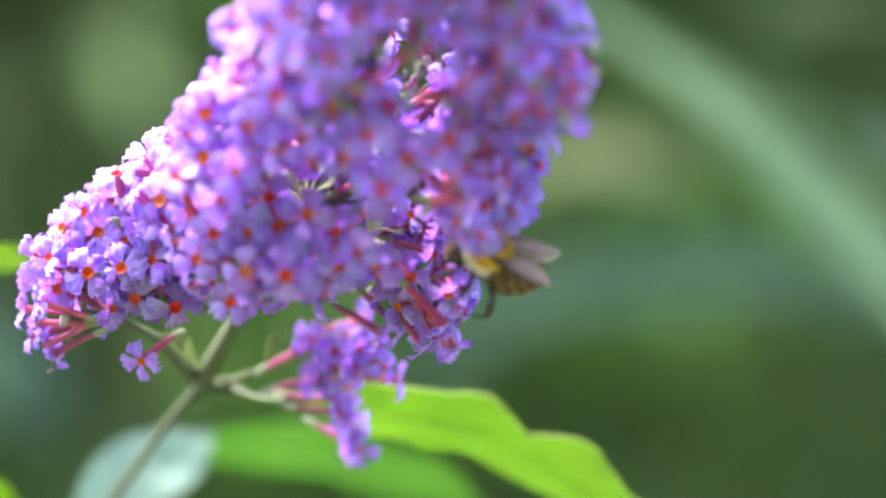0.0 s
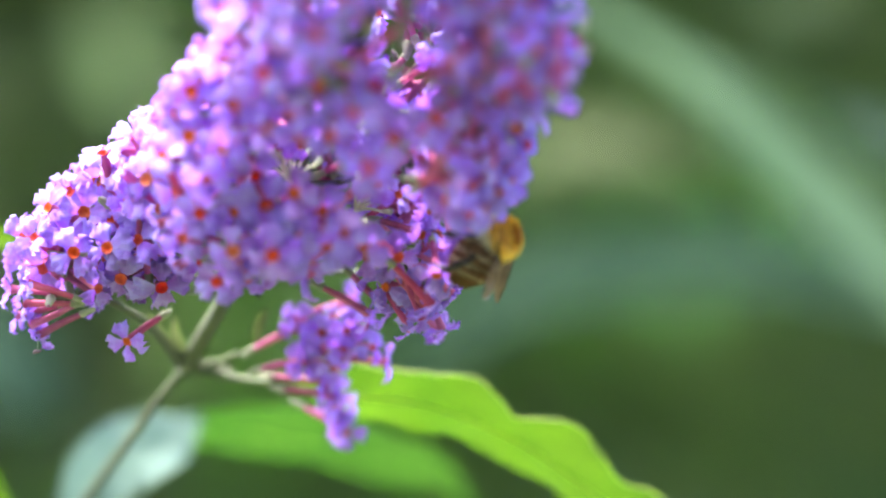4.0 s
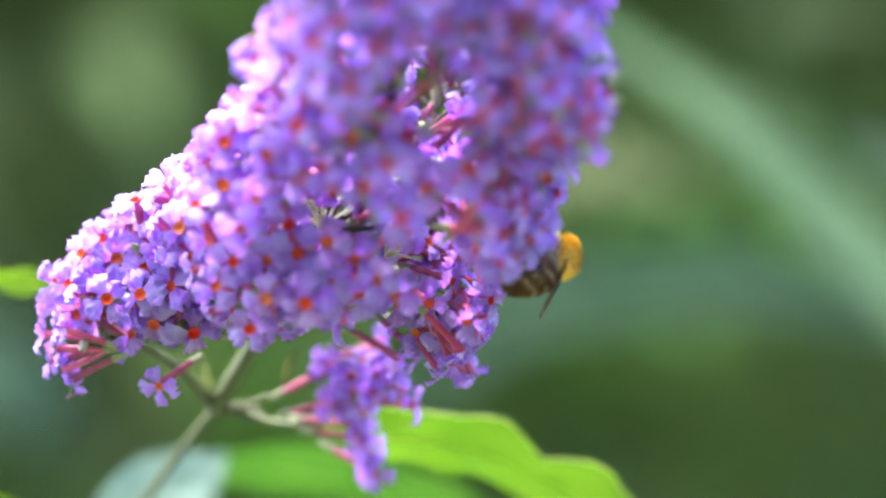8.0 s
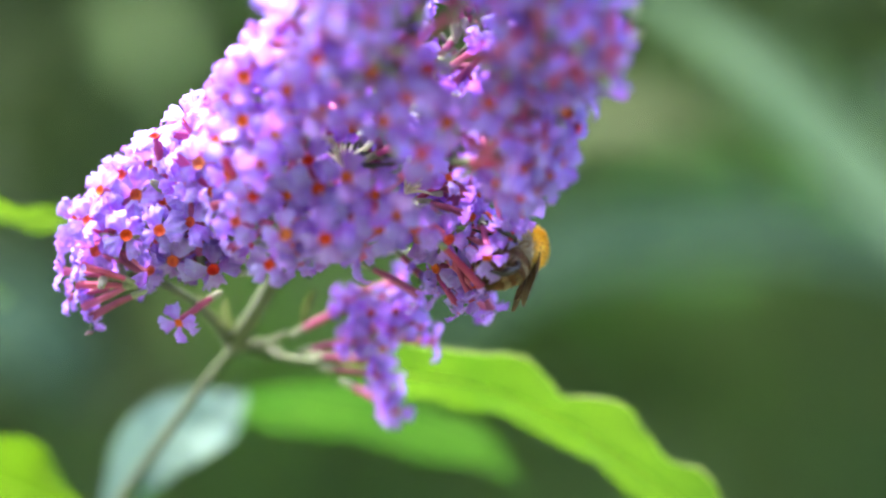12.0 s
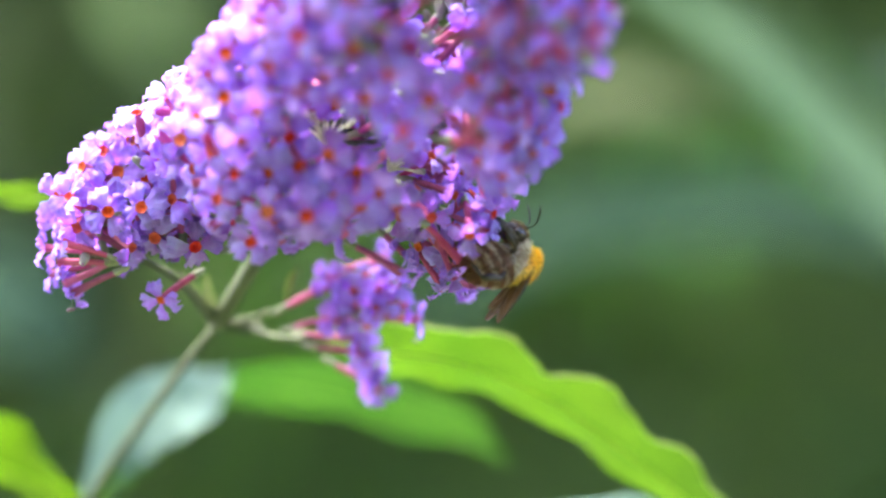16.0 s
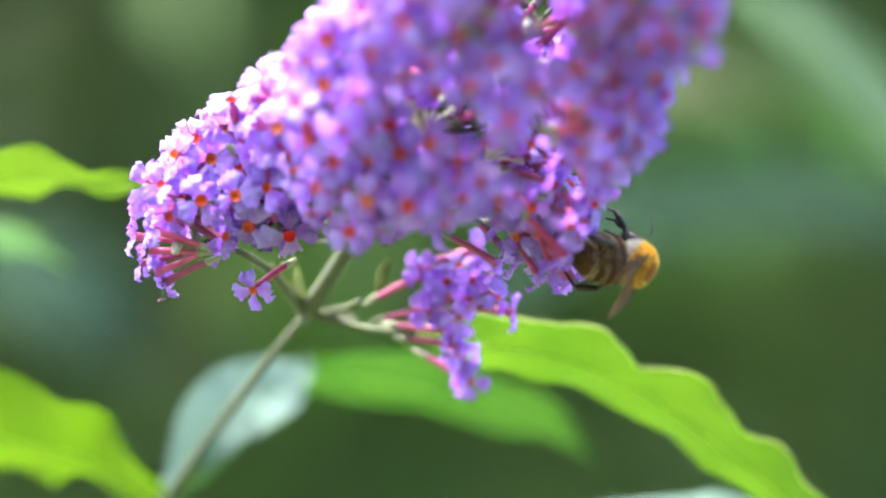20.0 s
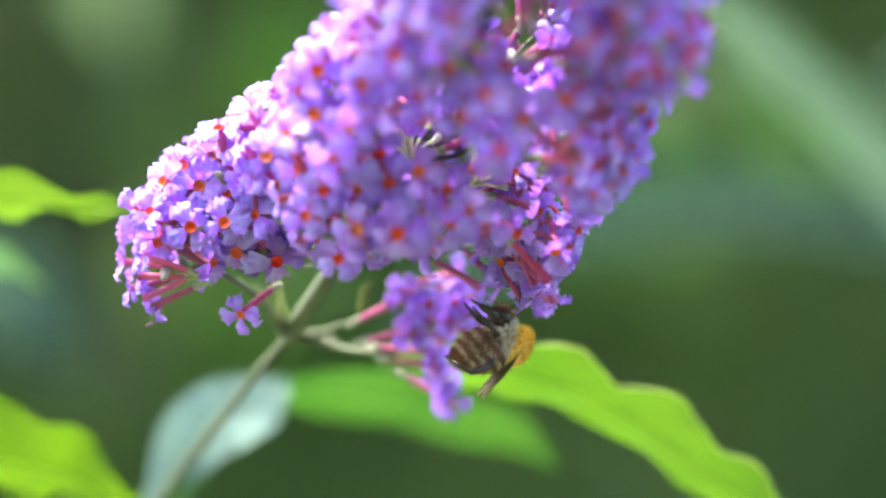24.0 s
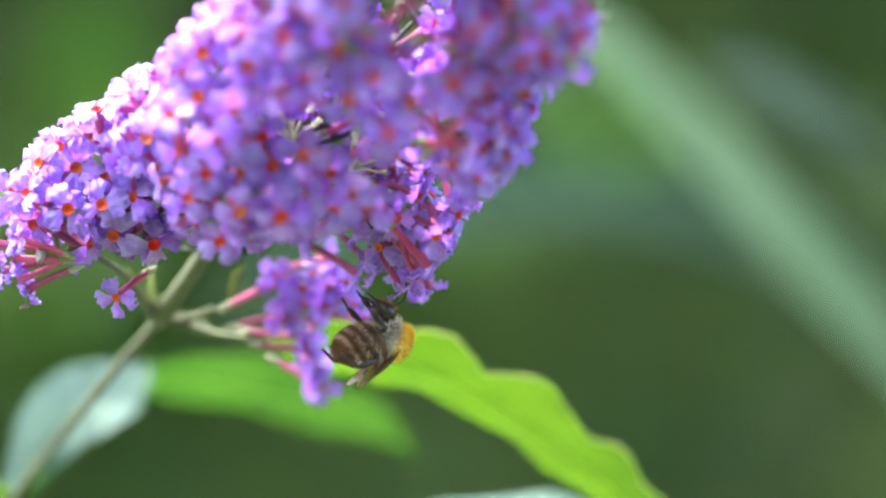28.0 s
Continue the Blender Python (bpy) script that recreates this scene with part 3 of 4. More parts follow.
tube_line((1.0, -6.0, -2.1), (5.2, -5.0, -6.8), 1.8)
tube_line((-7.9, 9.0, -2.3), (-1.3, 8.4, -8.2), 3.0)
tube_line((-11.9, 10.0, -3.9), (-4.0, 9.0, -8.7), 3.0)
tube_line((0.8, 10.0, -8.3), (4.4, 14.0, -10.7), 2.0)
tube_line((-7.7, -8.0, 9.1), (-2.0, -10.0, 12.4), 4.0)
tube_line((0.9, -2.0, 20.0), (5.6, -7.0, 23.2), 4.4)
# tubes of florets that turn away at the right edge
tube_line((9.4, -22.0, 19.6), (14.6, -23.0, 19.1), 2.4)
tube_line((9.9, -21.0, 14.2), (14.0, -22.0, 13.2), 2.2)
tube_line((10.2, -20.0, 12.2), (13.9, -21.0, 10.8), 2.2)
tube_line((-22.0, -10.0, 4.9), (-27.4, -11.0, 3.3), 1.8)
spray((-14.9, -8.0, 10.2), [(-18.3, -14.0, 16.2)])
spray((-37.4, 3.0, -6.3), [(-45.8, 0.0, -4.6), (-46.9, 2.0, -7.2), (-46.3, 3.0, -10.0), (-48.5, 5.0, -8.9), (-45.4, 4.0, -11.3), (-48.8, 4.0, -5.5)])
spray((-2.7, 0.0, -1.3), [(2.2, 1.0, -10.3), (4.1, -2.0, -6.9)])
spray((-0.5, 0.0, 1.5), [(7.9, -3.0, -2.8), (5.6, 7.0, -10.4), (7.1, 3.0, -5.8)])
# the small side spray below, behind the sharp clusters
tube_line((-24.0, 24.0, -15.6), (-14.7, 22.0, -11.4), 2.2)
tube_line((-21.2, 23.0, -17.0), (-13.5, 21.5, -15.6), 2.0)
tube_line((-18.9, 23.0, -18.1), (-11.7, 22.0, -18.3), 2.0)
tube_line((-18.5, 23.0, -19.1), (-10.4, 22.0, -20.3), 2.0)
tube_line((-16.9, 26.0, -20.9), (-8.8, 26.0, -25.2), 2.4)
tube_line((-12.3, 24.0, -9.3), (-7.5, 24.0, -7.8), 1.6)
tube_line((-9.8, 20.0, -15.0), (-2.7, 19.0, -15.7), 1.6)
for p, way in (((-13.5, 20.5, -15.6), (-0.2, -0.9, 0.0)), ((-11.1, 19.0, -11.9), (0.2, -0.8, 0.3)), ((-12.8, 21.0, -13.2), (-0.4, -0.7, 0.2)), ((-7.7, 18.0, -11.6), (0.4, -0.7, 0.2)), ((-9.6, 20.0, -9.8), (0.1, -0.5, 0.8)), ((-5.3, 17.0, -10.8), (0.6, -0.6, 0.3)), ((-8.1, 18.0, -13.7), (0.3, -0.8, -0.3)), ((-14.8, 22.0, -10.4), (-0.5, -0.8, 0.1)), ((-9.6, 20.0, -16.4), (0.5, -0.5, -0.5)), ((-9.6, 23.0, -21.5), (0.5, -0.3, -0.7)), ((-4.4, 18.0, -13.6), (0.8, -0.5, -0.1)), ((-9.3, 24.5, -22.9), (0.4, -0.8, -0.3)), ((-8.5, 25.0, -25.4), (0.2, -0.9, -0.3)), ((-10.2, 23.0, -19.4), (0.0, -0.9, -0.3))):
    lay(Vector(p), Vector(way).normalized(), True, rng.uniform(0.8, 0.95))
for k in range(20000):
    c, r, near = cymes[rng.randrange(len(cymes))]
    d = Vector((rng.gauss(0, 1), rng.gauss(0, 1), rng.gauss(0, 1))).normalized()
    p = c + d * r * rng.uniform(0.80, 1.0)
    if p.x > 22.5 or any((p - c2).length < r2 - 1.8 for c2, r2, _ in cymes) or in_gap(p):
        continue
    if any((p - q[0]).length < (3.4 if near else 3.6) for q in placed):
        continue
    way = (d + Vector((rng.uniform(-0.55, 0.55), rng.uniform(-0.6, 0.5), rng.uniform(-0.45, 0.6)))).normalized()
    if p.y < -17:
        way = (way + Vector((rng.uniform(-0.6, 0.6), 0.15, rng.uniform(-0.1, 1.1)))).normalized()
    while way.dot(d) < 0.35:
        way = (way + d * 0.5).normalized()
    lay(p, way, near, rng.uniform(0.95, 1.18), rng.random() < 0.025)

# the florets nearest the viewer are parts of their own, the others one joined part
front = sorted([q for q in placed if q[2]], key=lambda q: q[0].y - 0.2 * q[1].dot(Vector((0, -10, 0))))[:300]
rest = [q for q in placed if not any(q is w for w in front)]
for p, way, near, size, withered in front:
    m = Matrix.Translation(mm(*p)) @ facing(way, rng.uniform(0, 6.28)) @ Matrix.Scale(size * (0.55 if withered else 1), 4)
    fl = put("floret", tube_me, bush, m)
    opening = rng.uniform(-0.35, 0.4)
    for k in range(4):
        me = rng.choice(wither_me if withered else petal_me)
        put("petal", me, fl, Matrix.Rotation(math.pi / 2 * k + rng.uniform(-0.15, 0.15), 4, "Z") @ Matrix.Rotation(opening + rng.uniform(-0.3, 0.3), 4, "Y") @ Matrix.Rotation(rng.uniform(-0.3, 0.3), 4, "X") @ Matrix.Scale(rng.uniform(0.86, 1.06), 4))
    put("throat", throat_me, fl, Matrix.Identity(4))
    put("calyx", calyx_me, fl, Matrix.Identity(4))

verts, faces, index = [], [], []
for p, way, near, size, withered in rest:
    m = Matrix.Translation(mm(*p)) @ facing(way, rng.uniform(0, 6.28)) @ Matrix.Scale(size, 4)
    pieces = [(TUBE, 1, Matrix.Identity(4)), (THROAT, 2, Matrix.Identity(4)), (CALYX, 3, Matrix.Identity(4))]
    for k in range(4):
        pieces.append((rng.choice(PETALS), 0, Matrix.Rotation(math.pi / 2 * k, 4, "Z") @ Matrix.Rotation(rng.uniform(-0.3, 0.3), 4, "Y")))
    for (pv, pf), mi, lm in pieces:
        o, mw = len(verts), m @ lm
        verts += [mw @ Vector(v) for v in pv]
        faces += [tuple(o + i for i in f) for f in pf]
        index += [mi] * len(pf)
tagged(put("floret_mass", from_lists("floret_mass", verts, faces, [petal_far_mat, tube_mat, throat_mat, calyx_mat], index=index), bush), kind="stuff")

for a, b in twigs:
    rod("pedicel", [mm(*a), mm(*((a + b) / 2)), mm(*b)], 0.0006, 0.00045, stem_mat, bush, 6, 3)
rod("peduncle", [mm(-31, 30, -17.5), mm(-29.5, 30, -17.3), mm(-25.2, 26, -16.1), mm(-23, 25, -15)], 0.0005, 0.0004, bract_mat, bush, 7, 5)
rod("peduncle", [mm(-29.5, 30, -17.5), mm(-23, 27, -18.6), mm(-18.2, 24, -19), mm(-16.9, 26, -20.7)], 0.0005, 0.0004, bract_mat, bush, 7, 5)
rod("peduncle", [mm(-31, 30, -17.5), mm(-34, 20, -11), mm(-37.4, 3, -6.3)], 0.0006, 0.00045, stem_mat, bush, 7, 5)

for line, widths, seed in (
    ([(-20.8, 26.0, -14.4), (-20.3, 25.5, -11.5), (-19.1, 25.0, -9.1)], [0.6, 1.3, 1.5, 0.5], 31),
    ([(-30.6, 30.0, -16.3), (-31.6, 26.0, -13.0), (-31.1, 22.0, -10.1)], [0.8, 1.7, 1.4, 0.4], 32),
    ([(-31.0, 29.0, -15.5), (-33.5, 24.0, -12.5), (-34.2, 20.0, -9.5)], [0.8, 1.8, 1.6, 0.4], 33),
    ([(-29.5, 29.5, -17.0), (-26.5, 28.0, -17.0), (-23.6, 26.5, -17.6)], [0.8, 2.2, 2.0, 0.5], 34),
    ([(-24.7, 20.0, -7.0), (-26.5, 16.0, -6.2), (-28.2, 12.0, -6.6)], [0.6, 1.8, 1.4, 0.3], 35),
    ([(-22.1, 18.0, -5.2), (-19.5, 14.0, -5.6), (-18.2, 11.0, -7.0)], [0.6, 1.6, 1.4, 0.3], 36),
):
    leaf("bract", line, widths, [(0.3, -0.8, 0.4), (0.3, -0.8, 0.4)], 0.3, mat=bract_mat, seed=seed)

# bare stalks with empty calyces that fan out in the openings between the clusters
for node, way, count in (((-12.0, -4.0, 8.0), 90, 7), ((-4.6, 0.0, 4.6), 40, 5), ((-6.5, -8.0, 12.4), 40, 3), ((-1.0, -4.0, 17.5), 25, 2), ((-8.3, -8.0, 16.4), 80, 3)):
    node = Vector(node)
    for k in range(count):
        a = radians(way + 85 * (k / (count - 1) - 0.5) + rng.uniform(-8, 8))
        n = rng.uniform(3.0, 6.0)
        tip = node + Vector((math.cos(a) * n, rng.uniform(-5.0, -1.0), math.sin(a) * n * 0.8))
        stalk = rod("bud_stalk", [mm(*node), mm(*((node + tip) / 2 + Vector((0, 0, 0.3)))), mm(*tip)], 0.00024, 0.00018, bud_mat, bush, 5, 3)
        put("calyx", bud_me, stalk, Matrix.Translation(mm(*tip)) @ facing((tip - node).normalized(), 0.0) @ Matrix.Scale(0.75, 4) @ Matrix.Translation((0, 0, 0.0085)))

# peduncles from the axis out to each cluster
line = spline(AXIS, 8)
for c, r, near in cymes:
    c = mm(*c)
    if c.x > 0.007 and c.z < 1.224:
        a = mm(15.5, -25.0, 22.0)
    else:
        a = min(line, key=lambda q: (q - c).length + (max(0, c.z + 0.012 - q.z) if c.x > 0.007 else max(0, q.z - c.z)) * 1.5)
    if (a - c).length < 0.004:
        continue
    mid = (a + c) / 2 + Vector((0, 0, -0.0015))
    if in_gap((mid - BASE) * 1000):
        mid.y += 0.014
    rod("peduncle", [a, mid, a.lerp(c, 0.9)], 0.0005, 0.0003, stem_mat, bush, 6, 4)

# a shred of dried petal that hangs on a silk thread below the left cluster
shred = new("dried_petal_shred")
shred.location = mm(-45.5, 3, -13.4)
tagged(shred, "tiny dried petal shred hanging on a silk thread", "plant debris")
v, f = sweep([Vector(p) / 1000 for p in ((-0.6, 0, -0.2), (-0.25, -0.1, 0.08), (0.2, 0.05, 0.1), (0.6, 0, 0.3))], [0.0001, 0.00028, 0.00024, 0.00008], 6)
put("shred", from_lists("shred", v, f, wither_mat), shred)
v, f = sweep([Vector(p) / 1000 for p in ((0, 0, 0.2), (0.05, 0, 1.2), (0.1, 0.2, 2.6))], [0.00004] * 3, 5)
put("thread", from_lists("thread", v, f, calyx_mat), shred)

# ---- the bee ----
hair_orange = simple("bee_hair_orange", (0.95, 0.64, 0.07), (1.0, 0.87, 0.26), 900, source="island", value=0.25, rough=0.7, thin=0.45, sheen=0.3)
hair_dark = simple("bee_hair_dark", (0.12, 0.050, 0.016), (0.27, 0.115, 0.040), 900, source="island", value=0.3, rough=0.6)
hair_rust = simple("bee_hair_rust", (0.30, 0.12, 0.02), (0.50, 0.24, 0.05), 900, source="island", value=0.25, rough=0.7, thin=0.3)
hair_pale = simple("bee_hair_pale", (0.42, 0.31, 0.19), (0.68, 0.54, 0.37), 900, source="island", value=0.25, rough=0.7, thin=0.2)
hair_flank = simple("bee_hair_cream", (0.78, 0.75, 0.66), (0.96, 0.94, 0.88), 900, source="island", value=0.2, rough=0.7, thin=0.4)
hair_tail = simple("bee_hair_ginger", (0.13, 0.065, 0.025), (0.24, 0.13, 0.05), 900, source="island", value=0.25, rough=0.7, thin=0.3)
chitin = simple("bee_chitin", (0.014, 0.009, 0.007), (0.036, 0.024, 0.018), 700, source=None, rough=0.5, spec=0.3, bump_size=0.0001)
eye_mat = simple("bee_eye", (0.012, 0.010, 0.012), (0.03, 0.022, 0.02), 3000, source=None, rough=0.15, bump_size=0.00003)


def wing_material():
    m, n, l, out = material("bee_wing")
    c, f = noise_mix(n, l, (0.12, 0.060, 0.026), (0.22, 0.125, 0.060), 500)
    bsdf = n.new("ShaderNodeBsdfPrincipled")
    bsdf.inputs["Roughness"].default_value = 0.3
    bsdf.inputs["Specular IOR Level"].default_value = 0.45
    l.new(c, bsdf.inputs["Base Color"])
    tr = n.new("ShaderNodeBsdfTransparent")
    tr.inputs["Color"].default_value = (0.80, 0.70, 0.55, 1)
    mix = n.new("ShaderNodeMixShader")
    mix.inputs[0].default_value = 0.76
    l.new(tr.outputs[0], mix.inputs[1])
    l.new(bsdf.outputs[0], mix.inputs[2])
    l.new(mix.outputs[0], out.inputs["Surface"])
    return m


wing_mat = wing_material()


def ball(centre, radii, taper=0.0, droop=0.0, rings=14, sides=18):
    """An egg along x, in mm."""
    bm = bmesh.new()
    bmesh.ops.create_uvsphere(bm, u_segments=sides, v_segments=rings, radius=1.0)
    for v in bm.verts:
        x, y, z = v.co.z, v.co.x, v.co.y
        k = 1 + taper * x
        v.co = Vector((centre[0] + x * radii[0], centre[1] + y * radii[1] * k, centre[2] + z * radii[2] * k - droop * (x - 1) ** 2)) / 1000
    return bm


def fur(name, parent, centre, radii, count, length, mat, keep, taper=0.0, droop=0.0, lie=0.5, seed=0, thick=0.035):
    """Short tapered hairs over an egg, where keep(x, y, z) is true; lie: how far they lean to the tail."""
    r = random.Random(seed)
    verts, faces = [], []
    while count > 0:
        d = Vector((r.gauss(0, 1), r.gauss(0, 1), r.gauss(0, 1))).normalized()
        count -= 1
        if not keep(*d):
            continue
        k = 1 + taper * d.x
        p = Vector((centre[0] + d.x * radii[0], centre[1] + d.y * radii[1] * k, centre[2] + d.z * radii[2] * k - droop * (d.x - 1) ** 2))
        way = (Vector((d.x / radii[0], d.y / radii[1], d.z / radii[2])).normalized() + Vector((-lie, 0, 0)) + Vector((r.uniform(-0.3, 0.3), r.uniform(-0.3, 0.3), r.uniform(-0.3, 0.3)))).normalized()
        a = way.orthogonal().normalized() * thick
        b = way.cross(a).normalized() * thick
        n = length * r.uniform(0.6, 1.2)
        o = len(verts)
        bend = Vector((-lie * 0.25 * n, 0, 0))
        verts += [(p + a) / 1000, (p - a * 0.5 + b * 0.87) / 1000, (p - a * 0.5 - b * 0.87) / 1000, (p + way * n + bend) / 1000]
        faces += [(o, o + 1, o + 3), (o + 1, o + 2, o + 3), (o + 2, o, o + 3)]
    ob = put(name, from_lists(name, verts, faces, mat, smooth=False), parent)
    tagged(ob, kind="stuff")
    return ob


bee = new("bumblebee")
tagged(bee, "furry bumblebee with orange back and banded abdomen on lilac florets", "bee")
bee.scale = (0.98, 0.98, 0.98)
THX = ((0, 0, 0), (2.55, 2.45, 2.35))
ABD = ((-3.45, 0, -2.1), (3.4, 3.1, 2.9))
BANDS = ((0.55, 0.85), (0.12, 0.34), (-0.28, -0.08), (-0.64, -0.46))
HED = ((2.7, 0, -2.4), (1.4, 1.65, 1.75))
thorax_skin = simple("bee_thorax_down", (0.26, 0.12, 0.03), (0.42, 0.22, 0.06), 900, source=None, rough=0.9, bump_size=0.0001)
abdomen_skin = simple("bee_abdomen_skin", (0.05, 0.022, 0.010), (0.10, 0.045, 0.018), 700, source=None, rough=0.5, spec=0.3, bump_size=0.0001)
thorax = part("thorax", ball(*THX), thorax_skin, bee, "thorax covered in orange hair")
fur("hair", thorax, *THX, 6000, 0.95, hair_orange, lambda x, y, z: -0.06 < z < 0.86 and x < 0.85, lie=0.25, seed=1)
fur("hair", thorax, *THX, 5000, 0.85, hair_rust, lambda x, y, z: z > 0.64 - 0.12 * math.sin(40 * x + 31 * y), lie=0.25, seed=7)
fur("hair", thorax, *THX, 6500, 0.95, hair_flank, lambda x, y, z: -0.9 < z <= -0.02, lie=0.3, seed=2)
abdomen = part("abdomen", ball(*ABD, taper=0.12, droop=0.35, rings=18, sides=22), abdomen_skin, bee, "brown abdomen with thin pale bands")
fur("hair", abdomen, *ABD, 9000, 0.5, hair_dark, lambda x, y, z: x > -0.86 and not any(a < x < b for a, b in BANDS), 0.12, 0.35, 0.8, 3)
for k, (x0, x1) in enumerate(BANDS):
    fur("hair_band", abdomen, *ABD, 5000, 0.55, hair_pale, lambda x, y, z, x0=x0, x1=x1: x0 < x < x1, 0.12, 0.35, 0.8, 10 + k)
fur("tail_hair", abdomen, *ABD, 6000, 0.75, hair_tail, lambda x, y, z: x < -0.84, 0.12, 0.35, 0.8, 16)


def waist(curl):
    """The abdomen bends at the waist: degrees down from straight."""
    return Matrix.Translation((-0.0015, 0, -0.0012)) @ Matrix.Rotation(radians(-curl), 4, "Y") @ Matrix.Translation((0.0015, 0, 0.0012))


head = part("head", ball(*HED), chitin, bee, "black head")
fur("hair", head, *HED, 900, 0.6, hair_dark, lambda x, y, z: z > -0.5, lie=0.0, seed=5)
fur("face_hair", head, *HED, 300, 0.55, hair_pale, lambda x, y, z: x > 0.2 and abs(y) < 0.5 and z > -0.3, lie=-0.3, seed=6)
for s in (-1, 1):
    part("eye", ball((2.9, s * 1.35, -2.3), (0.62, 0.45, 1.05)), eye_mat, head, "glossy dark compound eye")
    v, f = sweep([Vector(p) / 1000 for p in ((3.7, s * 0.45, -1.7), (4.7, s * 0.9, -0.9), (5.3, s * 1.1, -0.8), (6.3, s * 1.6, -1.2), (7.2, s * 2.0, -1.8))], [0.00010, 0.00009, 0.00012, 0.00013, 0.00010], 6)
    put("antenna", from_lists("antenna", v, f, chitin), head)
v, f = sweep([Vector(p) / 1000 for p in ((3.2, 0, -3.8), (3.4, 0, -5.0), (3.3, 0, -6.4))], [0.0003, 0.0002, 0.00008], 6)
put("proboscis", from_lists("proboscis", v, f, chitin), head)


def leg(root, knee, ankle, tip, r):
    """A bent leg: thigh, shin and foot, with stiff hairs on the shin. Coordinates in mm from the thorax."""
    root = Vector(root) / 1000
    pts = [Vector(p) / 1000 - root for p in (knee, ankle, tip)]
    v, f = sweep([(0, 0, 0), pts[0] * 0.5, pts[0]], [r * 0.8 / 1000, r / 1000, r * 0.75 / 1000], 7)
    lg = put("leg", from_lists("leg", v, f, chitin), bee, Matrix.Translation(root))
    mid = pts[0].lerp(pts[1], 0.6)
    v, f = sweep([pts[0], mid, pts[1]], [r * 0.7 / 1000, r * 1.25 / 1000, r * 0.8 / 1000], 7)
    put("shin", from_lists("shin", v, f, chitin), lg)
    v, f = sweep([pts[1], pts[1].lerp(pts[2], 0.5), pts[2]], [r * 0.6 / 1000, r * 0.5 / 1000, r * 0.3 / 1000], 6)
    put("foot", from_lists("foot", v, f, chitin), lg)
    return lg, root


LEGS = []
for s in (-1, 1):
    LEGS.append((*leg((1.6, s * 1.2, -1.9), (2.4, s * 2.3, -3.0), (3.2, s * 2.4, -5.0), (3.6, s * 1.7, -6.4), 0.33), s))
    LEGS.append((*leg((0.2, s * 1.4, -2.1), (0.4, s * 3.8, -2.9), (1.2, s * 4.4, -5.4), (2.0, s * 3.6, -7.2), 0.36), s))
    LEGS.append((*leg((-1.3, s * 1.3, -2.0), (-3.4, s * 3.7, -2.6), (-4.6, s * 4.2, -5.2), (-3.6, s * 3.4, -7.4), 0.45), s))


def wing(long, wide, s, veins, label):
    """A membrane with veins, hinge at the origin, reaching back along -x; s: the side."""
    n, m = 14, 7
    verts, faces = [], []
    for i in range(n):
        u = i / (n - 1)
        front = 0.18 * wide * math.sin(math.pi * min(1, u * 1.02)) ** 0.6
        back = wide * (0.12 + 0.88 * math.sin(math.pi * min(0.98, u * 0.86 + 0.03)) ** 0.9) * (1 if u < 0.93 else 0.75)
        for j in range(m):
            t = j / (m - 1)
            verts.append((-long * u / 1000, s * (front - (front + back) * t) / 1000, (0.25 * math.sin(u * 3) + 0.12 * math.sin(t * 9 + u * 5)) / 1000))
    for i in range(n - 1):
        for j in range(m - 1):
            a = i * m + j
            faces.append((a, a + 1, a + m + 1, a + m))
    w = put("wing", from_lists("wing", verts, faces, wing_mat), bee, None, label)
    for j in veins:
        pts = [Vector(verts[i * m + j]) + Vector((0, 0, 0.00003)) for i in range(n - (1 if j in (0, 1) else 3))]
        v, f = sweep(pts, [0.00009 * (1 - 0.5 * i / n) for i in range(len(pts))], 5)
        put("vein", from_lists("vein", v, f, chitin), w)
    return w


WINGS = []
for s in (-1, 1):
    WINGS.append((wing(9.0, 3.0, s, (0, 1, 3, 5), "smoky brown translucent forewing"), s, Vector((0.6, s * 1.9, 1.2)) / 1000, 0))
    WINGS.append((wing(6.4, 2.2, s, (0, 2, 4), "smoky brown translucent hindwing"), s, Vector((-0.5, s * 1.9, 0.9)) / 1000, 1))


def bee_pose(x, y, z, ahead, back):
    """Thorax place in mm, the way the head points and the way the back turns."""
    a = Vector(ahead).normalized()
    b = Vector(back)
    b = (b - a * b.dot(a)).normalized()
    m = Matrix((a, b.cross(a), b)).transposed().to_4x4()
    return Matrix.Translation(mm(x, y, z)) @ m


